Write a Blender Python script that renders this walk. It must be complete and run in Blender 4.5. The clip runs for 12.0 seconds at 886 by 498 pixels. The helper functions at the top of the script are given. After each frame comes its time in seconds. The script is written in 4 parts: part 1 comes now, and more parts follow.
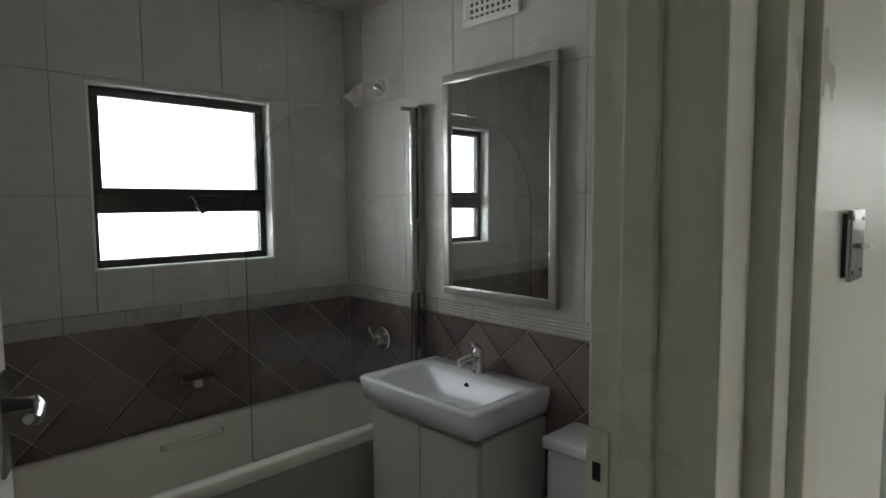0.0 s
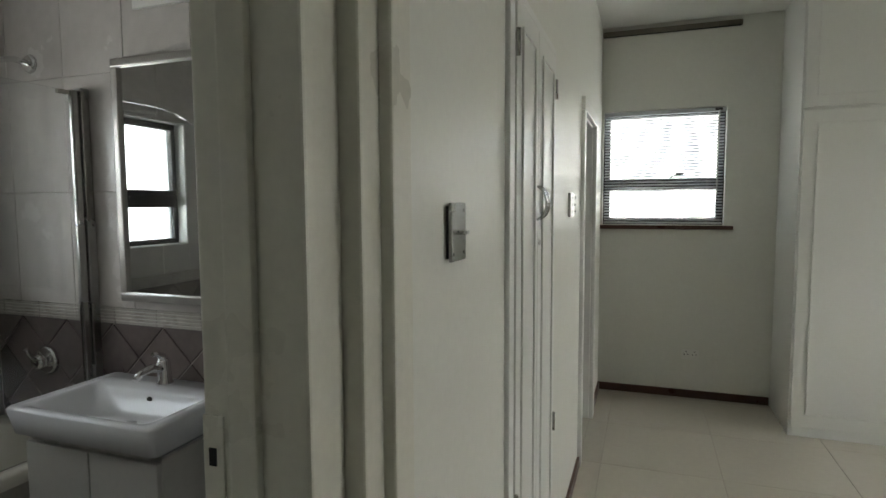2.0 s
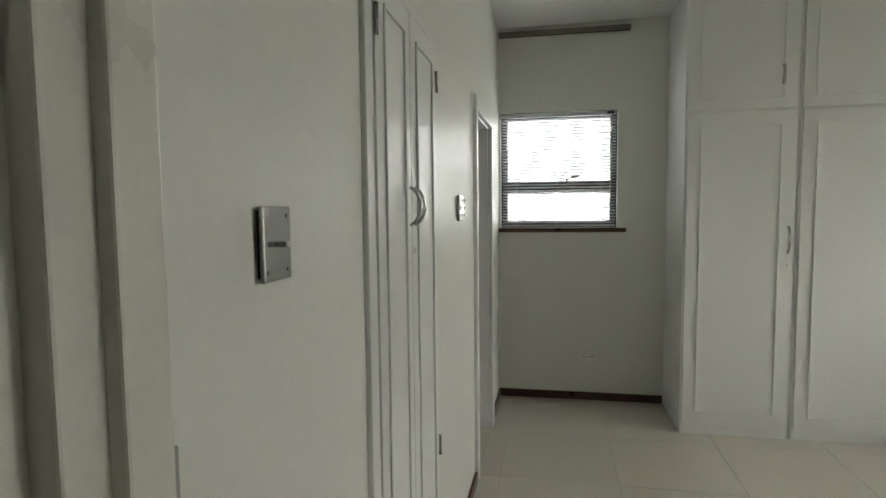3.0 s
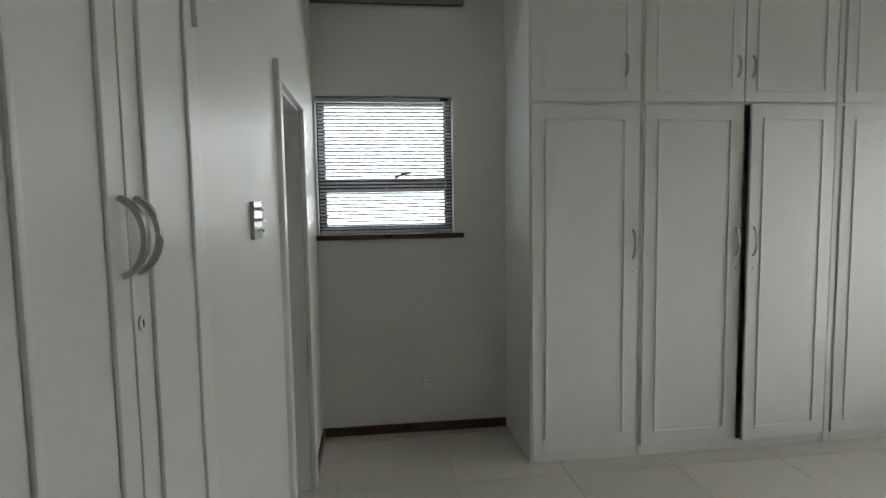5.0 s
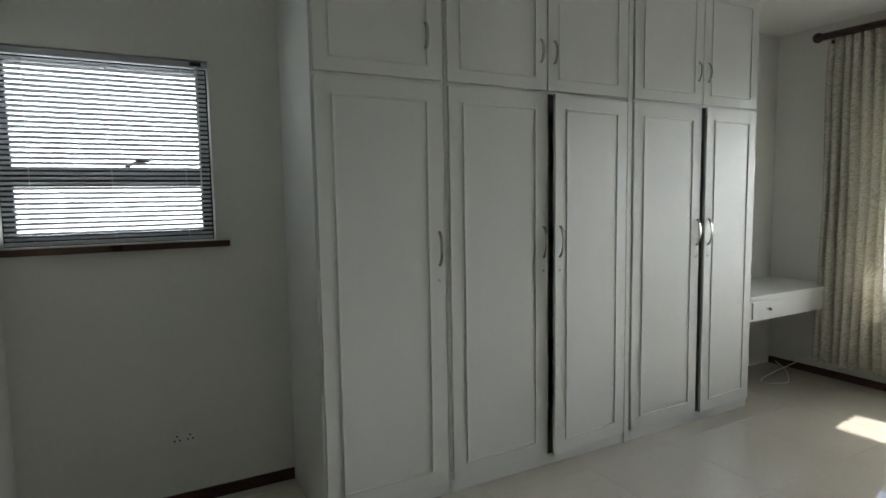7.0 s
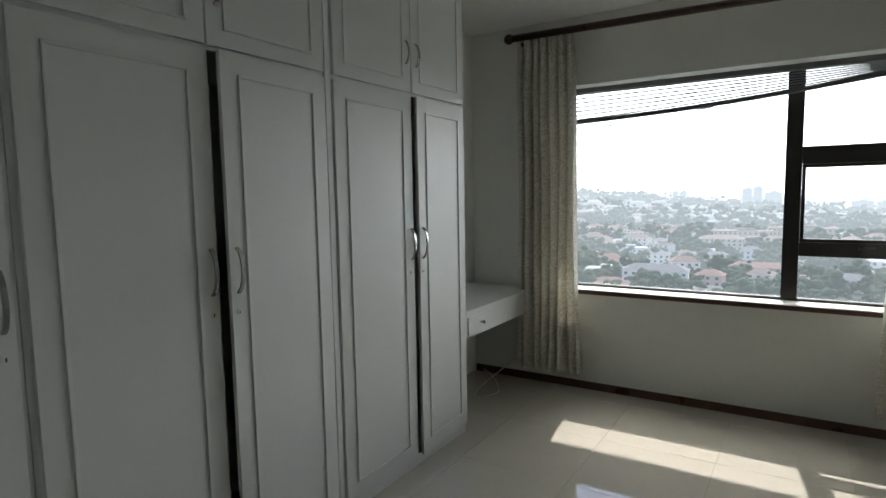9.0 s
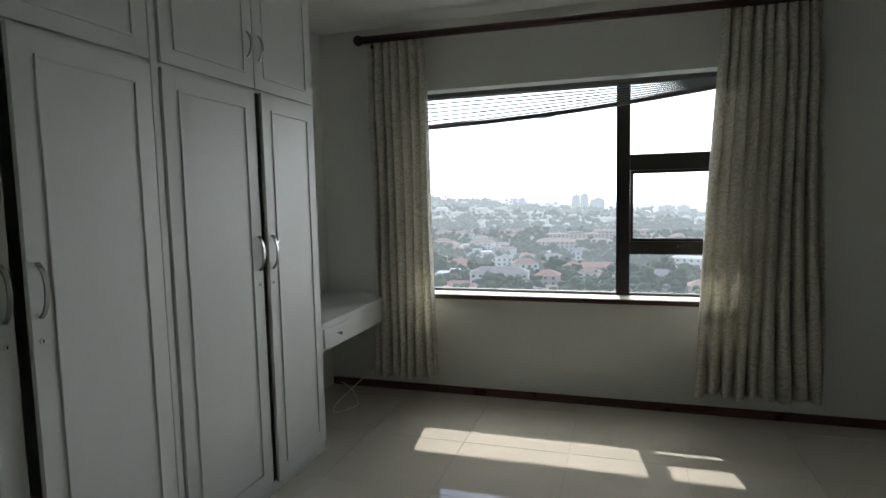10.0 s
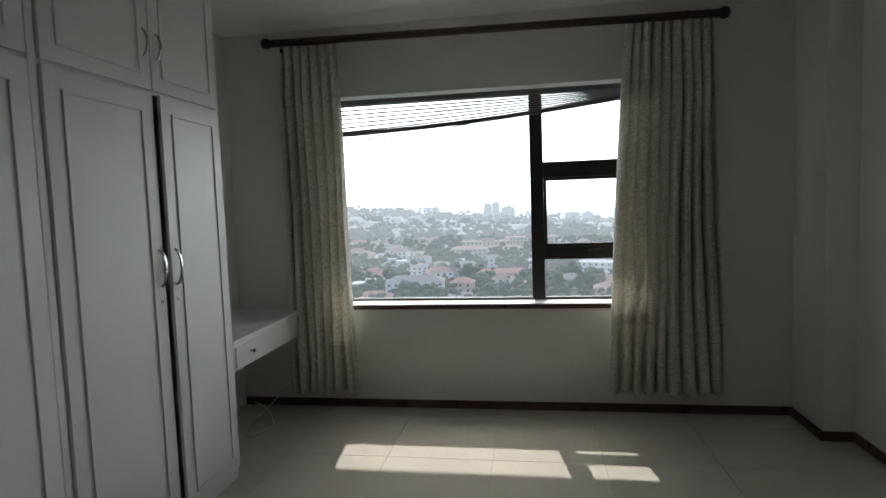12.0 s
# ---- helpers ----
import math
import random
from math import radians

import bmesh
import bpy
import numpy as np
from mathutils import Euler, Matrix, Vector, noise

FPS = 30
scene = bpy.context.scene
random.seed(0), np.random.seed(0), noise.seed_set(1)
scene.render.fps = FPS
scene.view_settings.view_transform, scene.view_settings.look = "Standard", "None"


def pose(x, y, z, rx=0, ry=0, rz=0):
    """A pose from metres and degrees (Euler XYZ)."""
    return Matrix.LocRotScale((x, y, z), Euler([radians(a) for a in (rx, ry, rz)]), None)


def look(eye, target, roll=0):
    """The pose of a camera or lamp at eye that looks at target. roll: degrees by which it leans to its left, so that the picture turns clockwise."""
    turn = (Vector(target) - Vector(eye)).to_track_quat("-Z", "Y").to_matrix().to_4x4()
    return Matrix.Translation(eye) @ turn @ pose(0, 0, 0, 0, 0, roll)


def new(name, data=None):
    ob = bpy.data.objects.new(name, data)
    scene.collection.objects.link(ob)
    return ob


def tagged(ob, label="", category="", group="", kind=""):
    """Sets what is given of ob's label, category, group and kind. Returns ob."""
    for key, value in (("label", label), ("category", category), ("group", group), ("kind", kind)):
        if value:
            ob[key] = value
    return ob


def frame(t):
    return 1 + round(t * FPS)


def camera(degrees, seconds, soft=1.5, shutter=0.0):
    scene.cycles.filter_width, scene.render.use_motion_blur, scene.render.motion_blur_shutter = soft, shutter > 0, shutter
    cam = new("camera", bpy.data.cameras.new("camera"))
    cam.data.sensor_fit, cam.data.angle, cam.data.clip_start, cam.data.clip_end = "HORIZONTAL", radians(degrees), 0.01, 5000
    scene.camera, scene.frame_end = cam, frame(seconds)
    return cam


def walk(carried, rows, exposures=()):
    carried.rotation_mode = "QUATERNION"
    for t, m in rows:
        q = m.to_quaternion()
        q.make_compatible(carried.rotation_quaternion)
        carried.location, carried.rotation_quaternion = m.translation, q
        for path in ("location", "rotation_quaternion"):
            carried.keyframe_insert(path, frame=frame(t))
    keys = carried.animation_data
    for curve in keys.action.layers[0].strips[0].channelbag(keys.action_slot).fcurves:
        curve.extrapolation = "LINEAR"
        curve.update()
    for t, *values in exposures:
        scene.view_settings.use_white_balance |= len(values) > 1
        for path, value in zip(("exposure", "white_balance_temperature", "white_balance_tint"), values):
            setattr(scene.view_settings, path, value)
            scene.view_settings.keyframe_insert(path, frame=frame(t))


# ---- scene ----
cam = camera(75.7, 12.0)
PATH = [
    (0, (0.363, 0.051, 1.509), (1.746, 1.487, 1.351), -0.4),
    (0.5, (0.354, 0.019, 1.504), (1.88, 1.303, 1.35), -0.3),
    (1, (0.366, -0.009, 1.495), (2.013, 1.115, 1.345), -0.2),
    (1.5, (0.377, -0.045, 1.494), (2.149, 0.868, 1.341), -0.3),
    (2, (0.412, -0.09, 1.494), (2.29, 0.578, 1.336), -0.3),
    (2.5, (0.535, -0.127, 1.495), (2.469, 0.358, 1.341), -0.4),
    (3, (0.652, -0.155, 1.493), (2.611, 0.22, 1.345), -0.6),
    (5, (1.391, -0.097, 1.538), (3.368, -0.344, 1.366), -0.9),
    (5.5, (1.555, -0.096, 1.558), (3.495, -0.545, 1.367), -0.8),
    (6, (1.665, -0.118, 1.542), (3.552, -0.755, 1.361), -0.9),
    (6.5, (1.818, -0.157, 1.514), (3.65, -0.94, 1.339), -0.9),
    (8.5, (2.639, -0.869, 1.549), (3.948, -2.367, 1.343), -1.0),
    (9, (2.697, -0.952, 1.534), (3.765, -2.632, 1.342), -1.0),
    (9.5, (2.746, -1.014, 1.528), (3.546, -2.837, 1.345), -1.2),
    (10, (2.772, -1.044, 1.517), (3.373, -2.944, 1.341), -1.3),
    (10.5, (2.796, -1.061, 1.5), (3.28, -2.995, 1.335), -1.6),
    (11, (2.827, -1.082, 1.517), (3.222, -3.035, 1.35), -1.7),
    (11.5, (2.82, -1.09, 1.517), (3.166, -3.054, 1.354), -1.9),
    (12, (2.81, -1.093, 1.509), (3.121, -3.063, 1.357), -2.0),
]
walk(cam, [(t, look(eye, target, roll)) for t, eye, target, roll in PATH],
     [(0, 2.2, 6850, 10), (3, 2.2, 7000, 10), (5.5, 1.75, 6500, 10), (6.5, 1.66, 6480, 10), (8.5, 1.05, 6350, 10), (10, 0.62, 6280, 10), (12, 0.55, 6280, 10)])

# ---- light ----
SUN_ELEV, SUN_DX = 49.0, -0.16
world = bpy.data.worlds.new("sky")
scene.world = world
world.use_nodes = True
wn = world.node_tree
sky = wn.nodes.new("ShaderNodeTexSky")
sky.sky_type, sky.sun_disc = "NISHITA", False
sky.sun_elevation, sky.sun_rotation = radians(SUN_ELEV), radians(171.0)
sky.dust_density, sky.air_density, sky.ozone_density = 0.8, 0.8, 1.5
wn.links.new(sky.outputs["Color"], wn.nodes["Background"].inputs["Color"])
wn.nodes["Background"].inputs["Strength"].default_value = 0.15
sun = new("sun", bpy.data.lights.new("sun", "SUN"))
sun.data.energy, sun.data.angle, sun.data.color = 2.6, radians(0.6), (1.0, 0.95, 0.87)
sun.matrix_world = look((0, 0, 10), (SUN_DX, 1.0, 10 - 1.165))


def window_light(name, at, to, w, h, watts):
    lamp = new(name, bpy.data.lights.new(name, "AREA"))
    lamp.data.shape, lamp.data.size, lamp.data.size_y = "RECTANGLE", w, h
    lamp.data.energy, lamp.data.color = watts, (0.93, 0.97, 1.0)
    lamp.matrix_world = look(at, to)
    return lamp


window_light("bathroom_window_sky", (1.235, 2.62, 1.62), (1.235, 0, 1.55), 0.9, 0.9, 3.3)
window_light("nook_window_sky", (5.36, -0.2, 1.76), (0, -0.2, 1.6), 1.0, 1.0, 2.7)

# ---- materials ----
MATS = {}


def mat(name, color, rough=0.5, metal=0.0, var=0.06, scale=6.0, fine=80.0, bump=0.03, spec=0.5, rand=0.0, rough_var=0.08, coat=0.0):
    """A painted, woven or stony surface: colour with two scales of variation, uneven gloss and fine relief."""
    if name in MATS:
        return MATS[name]
    m = bpy.data.materials.new(name)
    m.use_nodes = True
    nt = m.node_tree
    b = nt.nodes["Principled BSDF"]
    co = nt.nodes.new("ShaderNodeTexCoord")
    n1, n2 = nt.nodes.new("ShaderNodeTexNoise"), nt.nodes.new("ShaderNodeTexNoise")
    n1.inputs["Scale"].default_value, n1.inputs["Detail"].default_value = scale, 5
    n2.inputs["Scale"].default_value, n2.inputs["Detail"].default_value = fine, 3
    nt.links.new(co.outputs["Object"], n1.inputs["Vector"])
    nt.links.new(co.outputs["Object"], n2.inputs["Vector"])
    add = nt.nodes.new("ShaderNodeMath")
    add.operation = "ADD"
    nt.links.new(n1.outputs["Fac"], add.inputs[0])
    nt.links.new(n2.outputs["Fac"], add.inputs[1])
    src = add.outputs[0]
    if rand:
        info = nt.nodes.new("ShaderNodeObjectInfo")
        ma = nt.nodes.new("ShaderNodeMath")
        ma.operation = "MULTIPLY_ADD"
        ma.inputs[1].default_value = rand
        nt.links.new(info.outputs["Random"], ma.inputs[0])
        nt.links.new(src, ma.inputs[2])
        src = ma.outputs[0]
    mr = nt.nodes.new("ShaderNodeMapRange")
    mr.inputs[1].default_value, mr.inputs[2].default_value = 0.6, 1.4 + rand
    mr.inputs[3].default_value, mr.inputs[4].default_value = 1 - var, 1 + var
    nt.links.new(src, mr.inputs[0])
    sc = nt.nodes.new("ShaderNodeVectorMath")
    sc.operation = "SCALE"
    sc.inputs[0].default_value = color[:3]
    nt.links.new(mr.outputs[0], sc.inputs["Scale"])
    nt.links.new(sc.outputs[0], b.inputs["Base Color"])
    rr = nt.nodes.new("ShaderNodeMapRange")
    rr.inputs[1].default_value, rr.inputs[2].default_value = 0.3, 0.7
    rr.inputs[3].default_value, rr.inputs[4].default_value = max(0.02, rough - rough_var), min(1, rough + rough_var)
    nt.links.new(n1.outputs["Fac"], rr.inputs[0])
    nt.links.new(rr.outputs[0], b.inputs["Roughness"])
    b.inputs["Metallic"].default_value = metal
    b.inputs["Specular IOR Level"].default_value = spec
    b.inputs["Coat Weight"].default_value = coat
    if bump:
        bp = nt.nodes.new("ShaderNodeBump")
        bp.inputs["Strength"].default_value, bp.inputs["Distance"].default_value = bump, 0.01
        nt.links.new(add.outputs[0], bp.inputs["Height"])
        nt.links.new(bp.outputs[0], b.inputs["Normal"])
    MATS[name] = m
    return m


def painted_haze_mat(name, color, haze, var=0.2, rough=0.8):
    """Far-off surface, haze painted in: dimmed colour plus pale glow, growing with row distance."""
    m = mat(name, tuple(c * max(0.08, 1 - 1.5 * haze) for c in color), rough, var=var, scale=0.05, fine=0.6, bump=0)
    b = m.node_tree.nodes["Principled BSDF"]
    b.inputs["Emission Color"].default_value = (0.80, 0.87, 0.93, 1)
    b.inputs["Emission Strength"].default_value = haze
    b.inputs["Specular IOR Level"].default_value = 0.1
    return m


def glass(name, rough=0.0, tint=(0.96, 0.98, 0.98)):
    m = bpy.data.materials.new(name)
    m.use_nodes = True
    b = m.node_tree.nodes["Principled BSDF"]
    b.inputs["Base Color"].default_value = (*tint, 1)
    b.inputs["Roughness"].default_value = rough
    b.inputs["Transmission Weight"].default_value = 1.0
    b.inputs["IOR"].default_value = 1.45
    return m


def curtain_mat():
    m = mat("curtain_cloth", (0.62, 0.58, 0.50), 0.75, var=0.08, scale=9, fine=260, bump=0.12, spec=0.3)
    nt = m.node_tree
    b = nt.nodes["Principled BSDF"]
    co = nt.nodes.new("ShaderNodeTexCoord")
    warp = nt.nodes.new("ShaderNodeTexNoise")
    warp.inputs["Scale"].default_value = 5.0
    nt.links.new(co.outputs["UV"], warp.inputs["Vector"])
    mix = nt.nodes.new("ShaderNodeVectorMath")
    mix.operation = "MULTIPLY_ADD"
    mix.inputs[1].default_value = (0.25, 0.25, 0.25)
    nt.links.new(warp.outputs["Color"], mix.inputs[0])
    nt.links.new(co.outputs["UV"], mix.inputs[2])
    wave = nt.nodes.new("ShaderNodeTexWave")
    wave.wave_type = "RINGS"
    wave.rings_direction = "SPHERICAL"
    wave.inputs["Scale"].default_value = 11.0
    wave.inputs["Distortion"].default_value = 20.0
    wave.inputs["Detail"].default_value = 1.0
    wave.inputs["Detail Scale"].default_value = 1.6
    nt.links.new(mix.outputs[0], wave.inputs["Vector"])
    ramp = nt.nodes.new("ShaderNodeValToRGB")
    ramp.color_ramp.elements[0].position, ramp.color_ramp.elements[1].position = 0.55, 0.72
    ramp.color_ramp.elements[0].color = (0.80, 0.775, 0.71, 1)
    ramp.color_ramp.elements[1].color = (0.64, 0.62, 0.51, 1)
    nt.links.new(wave.outputs["Fac"], ramp.inputs["Fac"])
    nt.links.new(ramp.outputs["Color"], b.inputs["Base Color"])
    tr = nt.nodes.new("ShaderNodeBsdfTranslucent")
    nt.links.new(ramp.outputs["Color"], tr.inputs["Color"])
    ms = nt.nodes.new("ShaderNodeMixShader")
    ms.inputs[0].default_value = 0.36
    out = nt.nodes["Material Output"]
    nt.links.new(b.outputs[0], ms.inputs[1])
    nt.links.new(tr.outputs[0], ms.inputs[2])
    nt.links.new(ms.outputs[0], out.inputs["Surface"])
    return m


WALL = mat("wall_paint", (0.76, 0.765, 0.71), 0.42, var=0.03, scale=1.0, fine=45, bump=0.018, rough_var=0.04)
CEIL = mat("ceiling_paint", (0.80, 0.80, 0.77), 0.7, var=0.03, scale=1.5, fine=60, bump=0.03)
GLOSS = mat("white_gloss_paint", (0.78, 0.79, 0.76), 0.33, var=0.02, scale=1.3, fine=55, bump=0.012, rough_var=0.03)
TRIM = mat("cream_enamel", (0.72, 0.71, 0.63), 0.32, var=0.05, scale=4, fine=60, bump=0.03)
TILE = mat("polished_porcelain", (0.66, 0.62, 0.53), 0.045, var=0.05, scale=2.2, fine=30, bump=0.0, rand=0.3, rough_var=0.03, spec=0.8, coat=0.4)
GROUT = mat("grout", (0.52, 0.47, 0.39), 0.9, var=0.15, scale=8)
SKIRT = mat("dark_meranti", (0.085, 0.035, 0.024), 0.32, var=0.3, scale=7, fine=70, bump=0.05)
RODWOOD = mat("dark_stained_wood", (0.045, 0.020, 0.014), 0.35, var=0.25, scale=9, bump=0.05)
FRAME = mat("bronze_aluminium", (0.030, 0.027, 0.026), 0.38, metal=0.3, var=0.12, scale=12, bump=0.02)
STEEL = mat("brushed_steel", (0.42, 0.42, 0.40), 0.27, metal=1.0, var=0.04, scale=3, fine=300, bump=0.0, rough_var=0.02)
CHROME = mat("chrome", (0.80, 0.80, 0.80), 0.08, metal=1.0, var=0.03, scale=20, bump=0)
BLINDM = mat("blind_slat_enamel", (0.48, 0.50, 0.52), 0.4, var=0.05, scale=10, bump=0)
# Same slat enamel in a darker colour: painted shade against the bright sky.
SHADEDBLIND = mat("slat_enamel_painted_shade", (0.20, 0.20, 0.20), 0.45, var=0.1, scale=10, bump=0)
PLASTIC = mat("white_plastic", (0.78, 0.78, 0.75), 0.35, var=0.03, scale=10, bump=0)
BLACK = mat("black_slot", (0.01, 0.01, 0.01), 0.6, var=0.1)
CERAMIC = mat("white_ceramic", (0.70, 0.72, 0.74), 0.10, var=0.015, scale=3, bump=0, rough_var=0.03, spec=0.6)
ACRYLIC = mat("ivory_acrylic", (0.76, 0.74, 0.66), 0.18, var=0.03, scale=3, bump=0)
UPTILE = mat("pearl_wall_tile", (0.56, 0.535, 0.505), 0.22, var=0.10, scale=5, fine=22, bump=0.02, rand=0.25)
SLATE = mat("slate_look_tile", (0.165, 0.135, 0.128), 0.34, var=0.36, scale=6, fine=30, bump=0.06, rand=0.9)
BORDER = mat("relief_border_tile", (0.40, 0.38, 0.34), 0.3, var=0.14, scale=14, fine=60, bump=0.08, rand=0.3)
LGROUT = mat("pale_grout", (0.46, 0.43, 0.385), 0.85, var=0.1, scale=14)
MIRROR = mat("mirror_silver", (0.86, 0.88, 0.87), 0.02, metal=1.0, var=0.005, bump=0, rough_var=0.0)
SILVER = mat("silver_frame", (0.42, 0.40, 0.37), 0.34, metal=0.8, var=0.06, scale=4, fine=120, bump=0.0, rough_var=0.03)
RAIL = mat("taupe_rail", (0.22, 0.20, 0.16), 0.5, var=0.12, scale=8)
VANITY = mat("vanity_laminate", (0.56, 0.56, 0.53), 0.35, var=0.03, scale=2, fine=60, bump=0.01)
CLOTH = curtain_mat()
CLEAR = glass("clear_glass")
FROST = glass("frosted_glass", 0.55, (0.95, 0.97, 0.97))


# ---- builders ----
def box(bm, x0, x1, y0, y1, z0, z1, bevel=0.0):
    vs = [bm.verts.new(c) for c in ((x0, y0, z0), (x1, y0, z0), (x1, y1, z0), (x0, y1, z0), (x0, y0, z1), (x1, y0, z1), (x1, y1, z1), (x0, y1, z1))]
    fs = [bm.faces.new([vs[i] for i in q]) for q in ((3, 2, 1, 0), (4, 5, 6, 7), (0, 1, 5, 4), (1, 2, 6, 5), (2, 3, 7, 6), (3, 0, 4, 7))]
    if bevel:
        es = {e for f in fs for e in f.edges}
        bmesh.ops.bevel(bm, geom=list(es), offset=bevel, segments=2, profile=0.6, affect="EDGES")
    return bm


def boxes(*rows, bevel=0.0):
    bm = bmesh.new()
    for r in rows:
        box(bm, *r, bevel=bevel)
    return bm


def tube(bm, points, radius, sides=10, caps=True):
    """A round bar along a line of points; radius may be one number or one for each point."""
    pts = [Vector(p) for p in points]
    rings = []
    for i, p in enumerate(pts):
        d = (pts[min(i + 1, len(pts) - 1)] - pts[max(i - 1, 0)]).normalized()
        a = d.orthogonal().normalized() if i == 0 else (rings_a - d * rings_a.dot(d)).normalized()
        rings_a = a
        b = d.cross(a)
        r = radius[i] if isinstance(radius, (list, tuple)) else radius
        rings.append([bm.verts.new(p + (a * math.cos(k * math.tau / sides) + b * math.sin(k * math.tau / sides)) * r) for k in range(sides)])
    for r0, r1 in zip(rings, rings[1:]):
        for k in range(sides):
            bm.faces.new((r0[k], r0[(k + 1) % sides], r1[(k + 1) % sides], r1[k])).smooth = True
    if caps:
        bm.faces.new(rings[0][::-1])
        bm.faces.new(rings[-1])
    return bm


def strip(bm, points, half_w, half_t, wide):
    """A flat bar along points: wide is its broad direction."""
    pts = [Vector(p) for p in points]
    w = Vector(wide).normalized()
    prev = None
    first = None
    for i, p in enumerate(pts):
        d = (pts[min(i + 1, len(pts) - 1)] - pts[max(i - 1, 0)]).normalized()
        n = d.cross(w).normalized()
        ring = [bm.verts.new(p + w * half_w * a + n * half_t * b) for a, b in ((-1, -1), (1, -1), (1, 1), (-1, 1))]
        if prev:
            for k in range(4):
                bm.faces.new((prev[k], prev[(k + 1) % 4], ring[(k + 1) % 4], ring[k]))
        else:
            first = ring
        prev = ring
    bm.faces.new(first[::-1])
    bm.faces.new(prev)
    return bm


def part(name, bm, material, parent=None, label=""):
    if isinstance(parent, str):
        parent, label = None, parent
    bmesh.ops.recalc_face_normals(bm, faces=bm.faces)
    me = bpy.data.meshes.new(name)
    bm.to_mesh(me)
    bm.free()
    me.materials.append(material)
    ob = new(name, me)
    if parent is not None:
        ob.parent = parent
    if label:
        ob["label"] = label
    return ob


def empty(name, at, label, category, group="", kind=""):
    """An Empty at a thing's base; its parts are built round it in world places through here()."""
    ob = new(name)
    ob.location = at
    return tagged(ob, label, category, group, kind)


def under(thing, *parts_):
    """Hangs meshes built in world places under a thing that stands at its base point."""
    for p in parts_:
        p.parent = thing
        p.matrix_parent_inverse = Matrix.Translation(thing.location).inverted()
    return thing


def structure(name, bm, material, label, category):
    return tagged(part(name, bm, material), label, category, kind="structure")


def holed(axis, at, thick, u0, u1, z0, z1, holes):
    """A wall across axis ('x' or 'y') from at to at + thick, along u, with rectangular holes (u0, u1, z0, z1) right through."""
    us = sorted({u0, u1, *[h[0] for h in holes], *[h[1] for h in holes]})
    zs = sorted({z0, z1, *[h[2] for h in holes], *[h[3] for h in holes]})
    bm = bmesh.new()
    lo, hi = min(at, at + thick), max(at, at + thick)
    for a, b in zip(us, us[1:]):
        run = None
        for c, d in list(zip(zs, zs[1:])) + [(None, None)]:
            solid = c is not None and not any(h[0] < (a + b) / 2 < h[1] and h[2] < (c + d) / 2 < h[3] for h in holes)
            if solid:
                run = (run[0], d) if run else (c, d)
            elif run:
                box(bm, *((lo, hi, a, b) if axis == "x" else (a, b, lo, hi)), *run)
                run = None
    bmesh.ops.remove_doubles(bm, verts=bm.verts, dist=1e-5)
    return bm


# ---- the setting ----
CZ = 2.83
NWIN = (-0.634, 0.235, 1.325, 2.195)
SWIN = (2.04, 4.34, 0.782, 2.33)
BWIN = (0.88, 1.585, 1.272, 1.955)
structure("wall_north", holed("y", 0.25, 0.125, -1.7, 5.08, 0, CZ, [(0.005, 1.15, 0, 2.12), (1.90, 2.56, 0.07, 2.03), (3.66, 4.42, 0, 2.07)]), WALL, "off-white painted wall with doorways and a built-in cupboard", "wall")
structure("wall_east", holed("x", 5.08, 0.2, -5.410, 0.375, 0, CZ, [NWIN]), WALL, "off-white painted wall with a small window", "wall")
structure("wall_south", holed("y", -5.205, -0.3, 0.6, 5.08, 0, CZ, [SWIN]), WALL, "off-white painted wall below and above a wide window", "wall")
structure("wall_west", boxes((0.70, 0.91, -4.780, -1.2, 0, CZ), (0.70, 1.09, -5.205, -4.780, 0, CZ)), WALL, "off-white painted wall with a projecting pier", "wall")
structure("wall_passage_south", boxes((-1.7, 0.70, -1.35, -1.2, 0, CZ)), WALL, "off-white painted passage wall", "wall")
structure("wall_passage_end", boxes((-1.85, -1.7, -1.35, 0.375, 0, CZ)), WALL, "off-white painted wall closing the passage", "wall")
structure("ceiling", boxes((-1.85, 5.28, -5.410, 0.375, CZ, CZ + 0.12)), CEIL, "flat white painted ceiling", "ceiling")
structure("eave", boxes((0.2, 5.6, -6.570, -5.505, CZ - 0.04, CZ + 0.16)), CEIL, "plain roof overhang outside the wide window", "roof")
structure("side_room_wall", boxes((3.0, 3.1, 0.375, 2.4, 0, CZ), (3.0, 5.28, 2.4, 2.5, 0, CZ), (5.08, 5.28, 0.375, 2.4, 0, CZ)), WALL, "plain walls of the room behind the door", "wall")
structure("side_room_ceiling", boxes((3.0, 5.28, 0.375, 2.5, CZ, CZ + 0.1)), CEIL, "plain ceiling of the room behind the door", "ceiling")
structure("side_room_floor", boxes((3.0, 5.28, 0.25, 2.5, -0.1, 0.0)), TILE, "polished beige floor behind the door", "floor")
structure("cupboard_recess", boxes((1.86, 2.60, 0.375, 0.80, 0, 2.2)), BLACK, "dark recess of the built-in cupboard", "wall")
# bathroom shell
structure("bathroom_wall_east", boxes((1.98, 2.10, 0.375, 2.408, 0, 2.5)), LGROUT, "tiled bathroom wall behind the basin", "wall")
structure("bathroom_wall_north", holed("y", 2.408, 0.16, 0.0, 2.1, 0, 2.5, [BWIN]), LGROUT, "tiled bathroom wall with a frosted window", "wall")
structure("bathroom_wall_west", boxes((0.0, 0.12, 0.375, 2.408, 0, 2.5)), UPTILE, "tiled bathroom wall behind the door", "wall")
structure("bathroom_wall_back", boxes((1.15, 1.98, 0.375, 0.39, 0, 2.5), (0.12, 1.15, 0.375, 0.39, 2.12, 2.5)), UPTILE, "tiled bathroom wall beside the doorway", "wall")
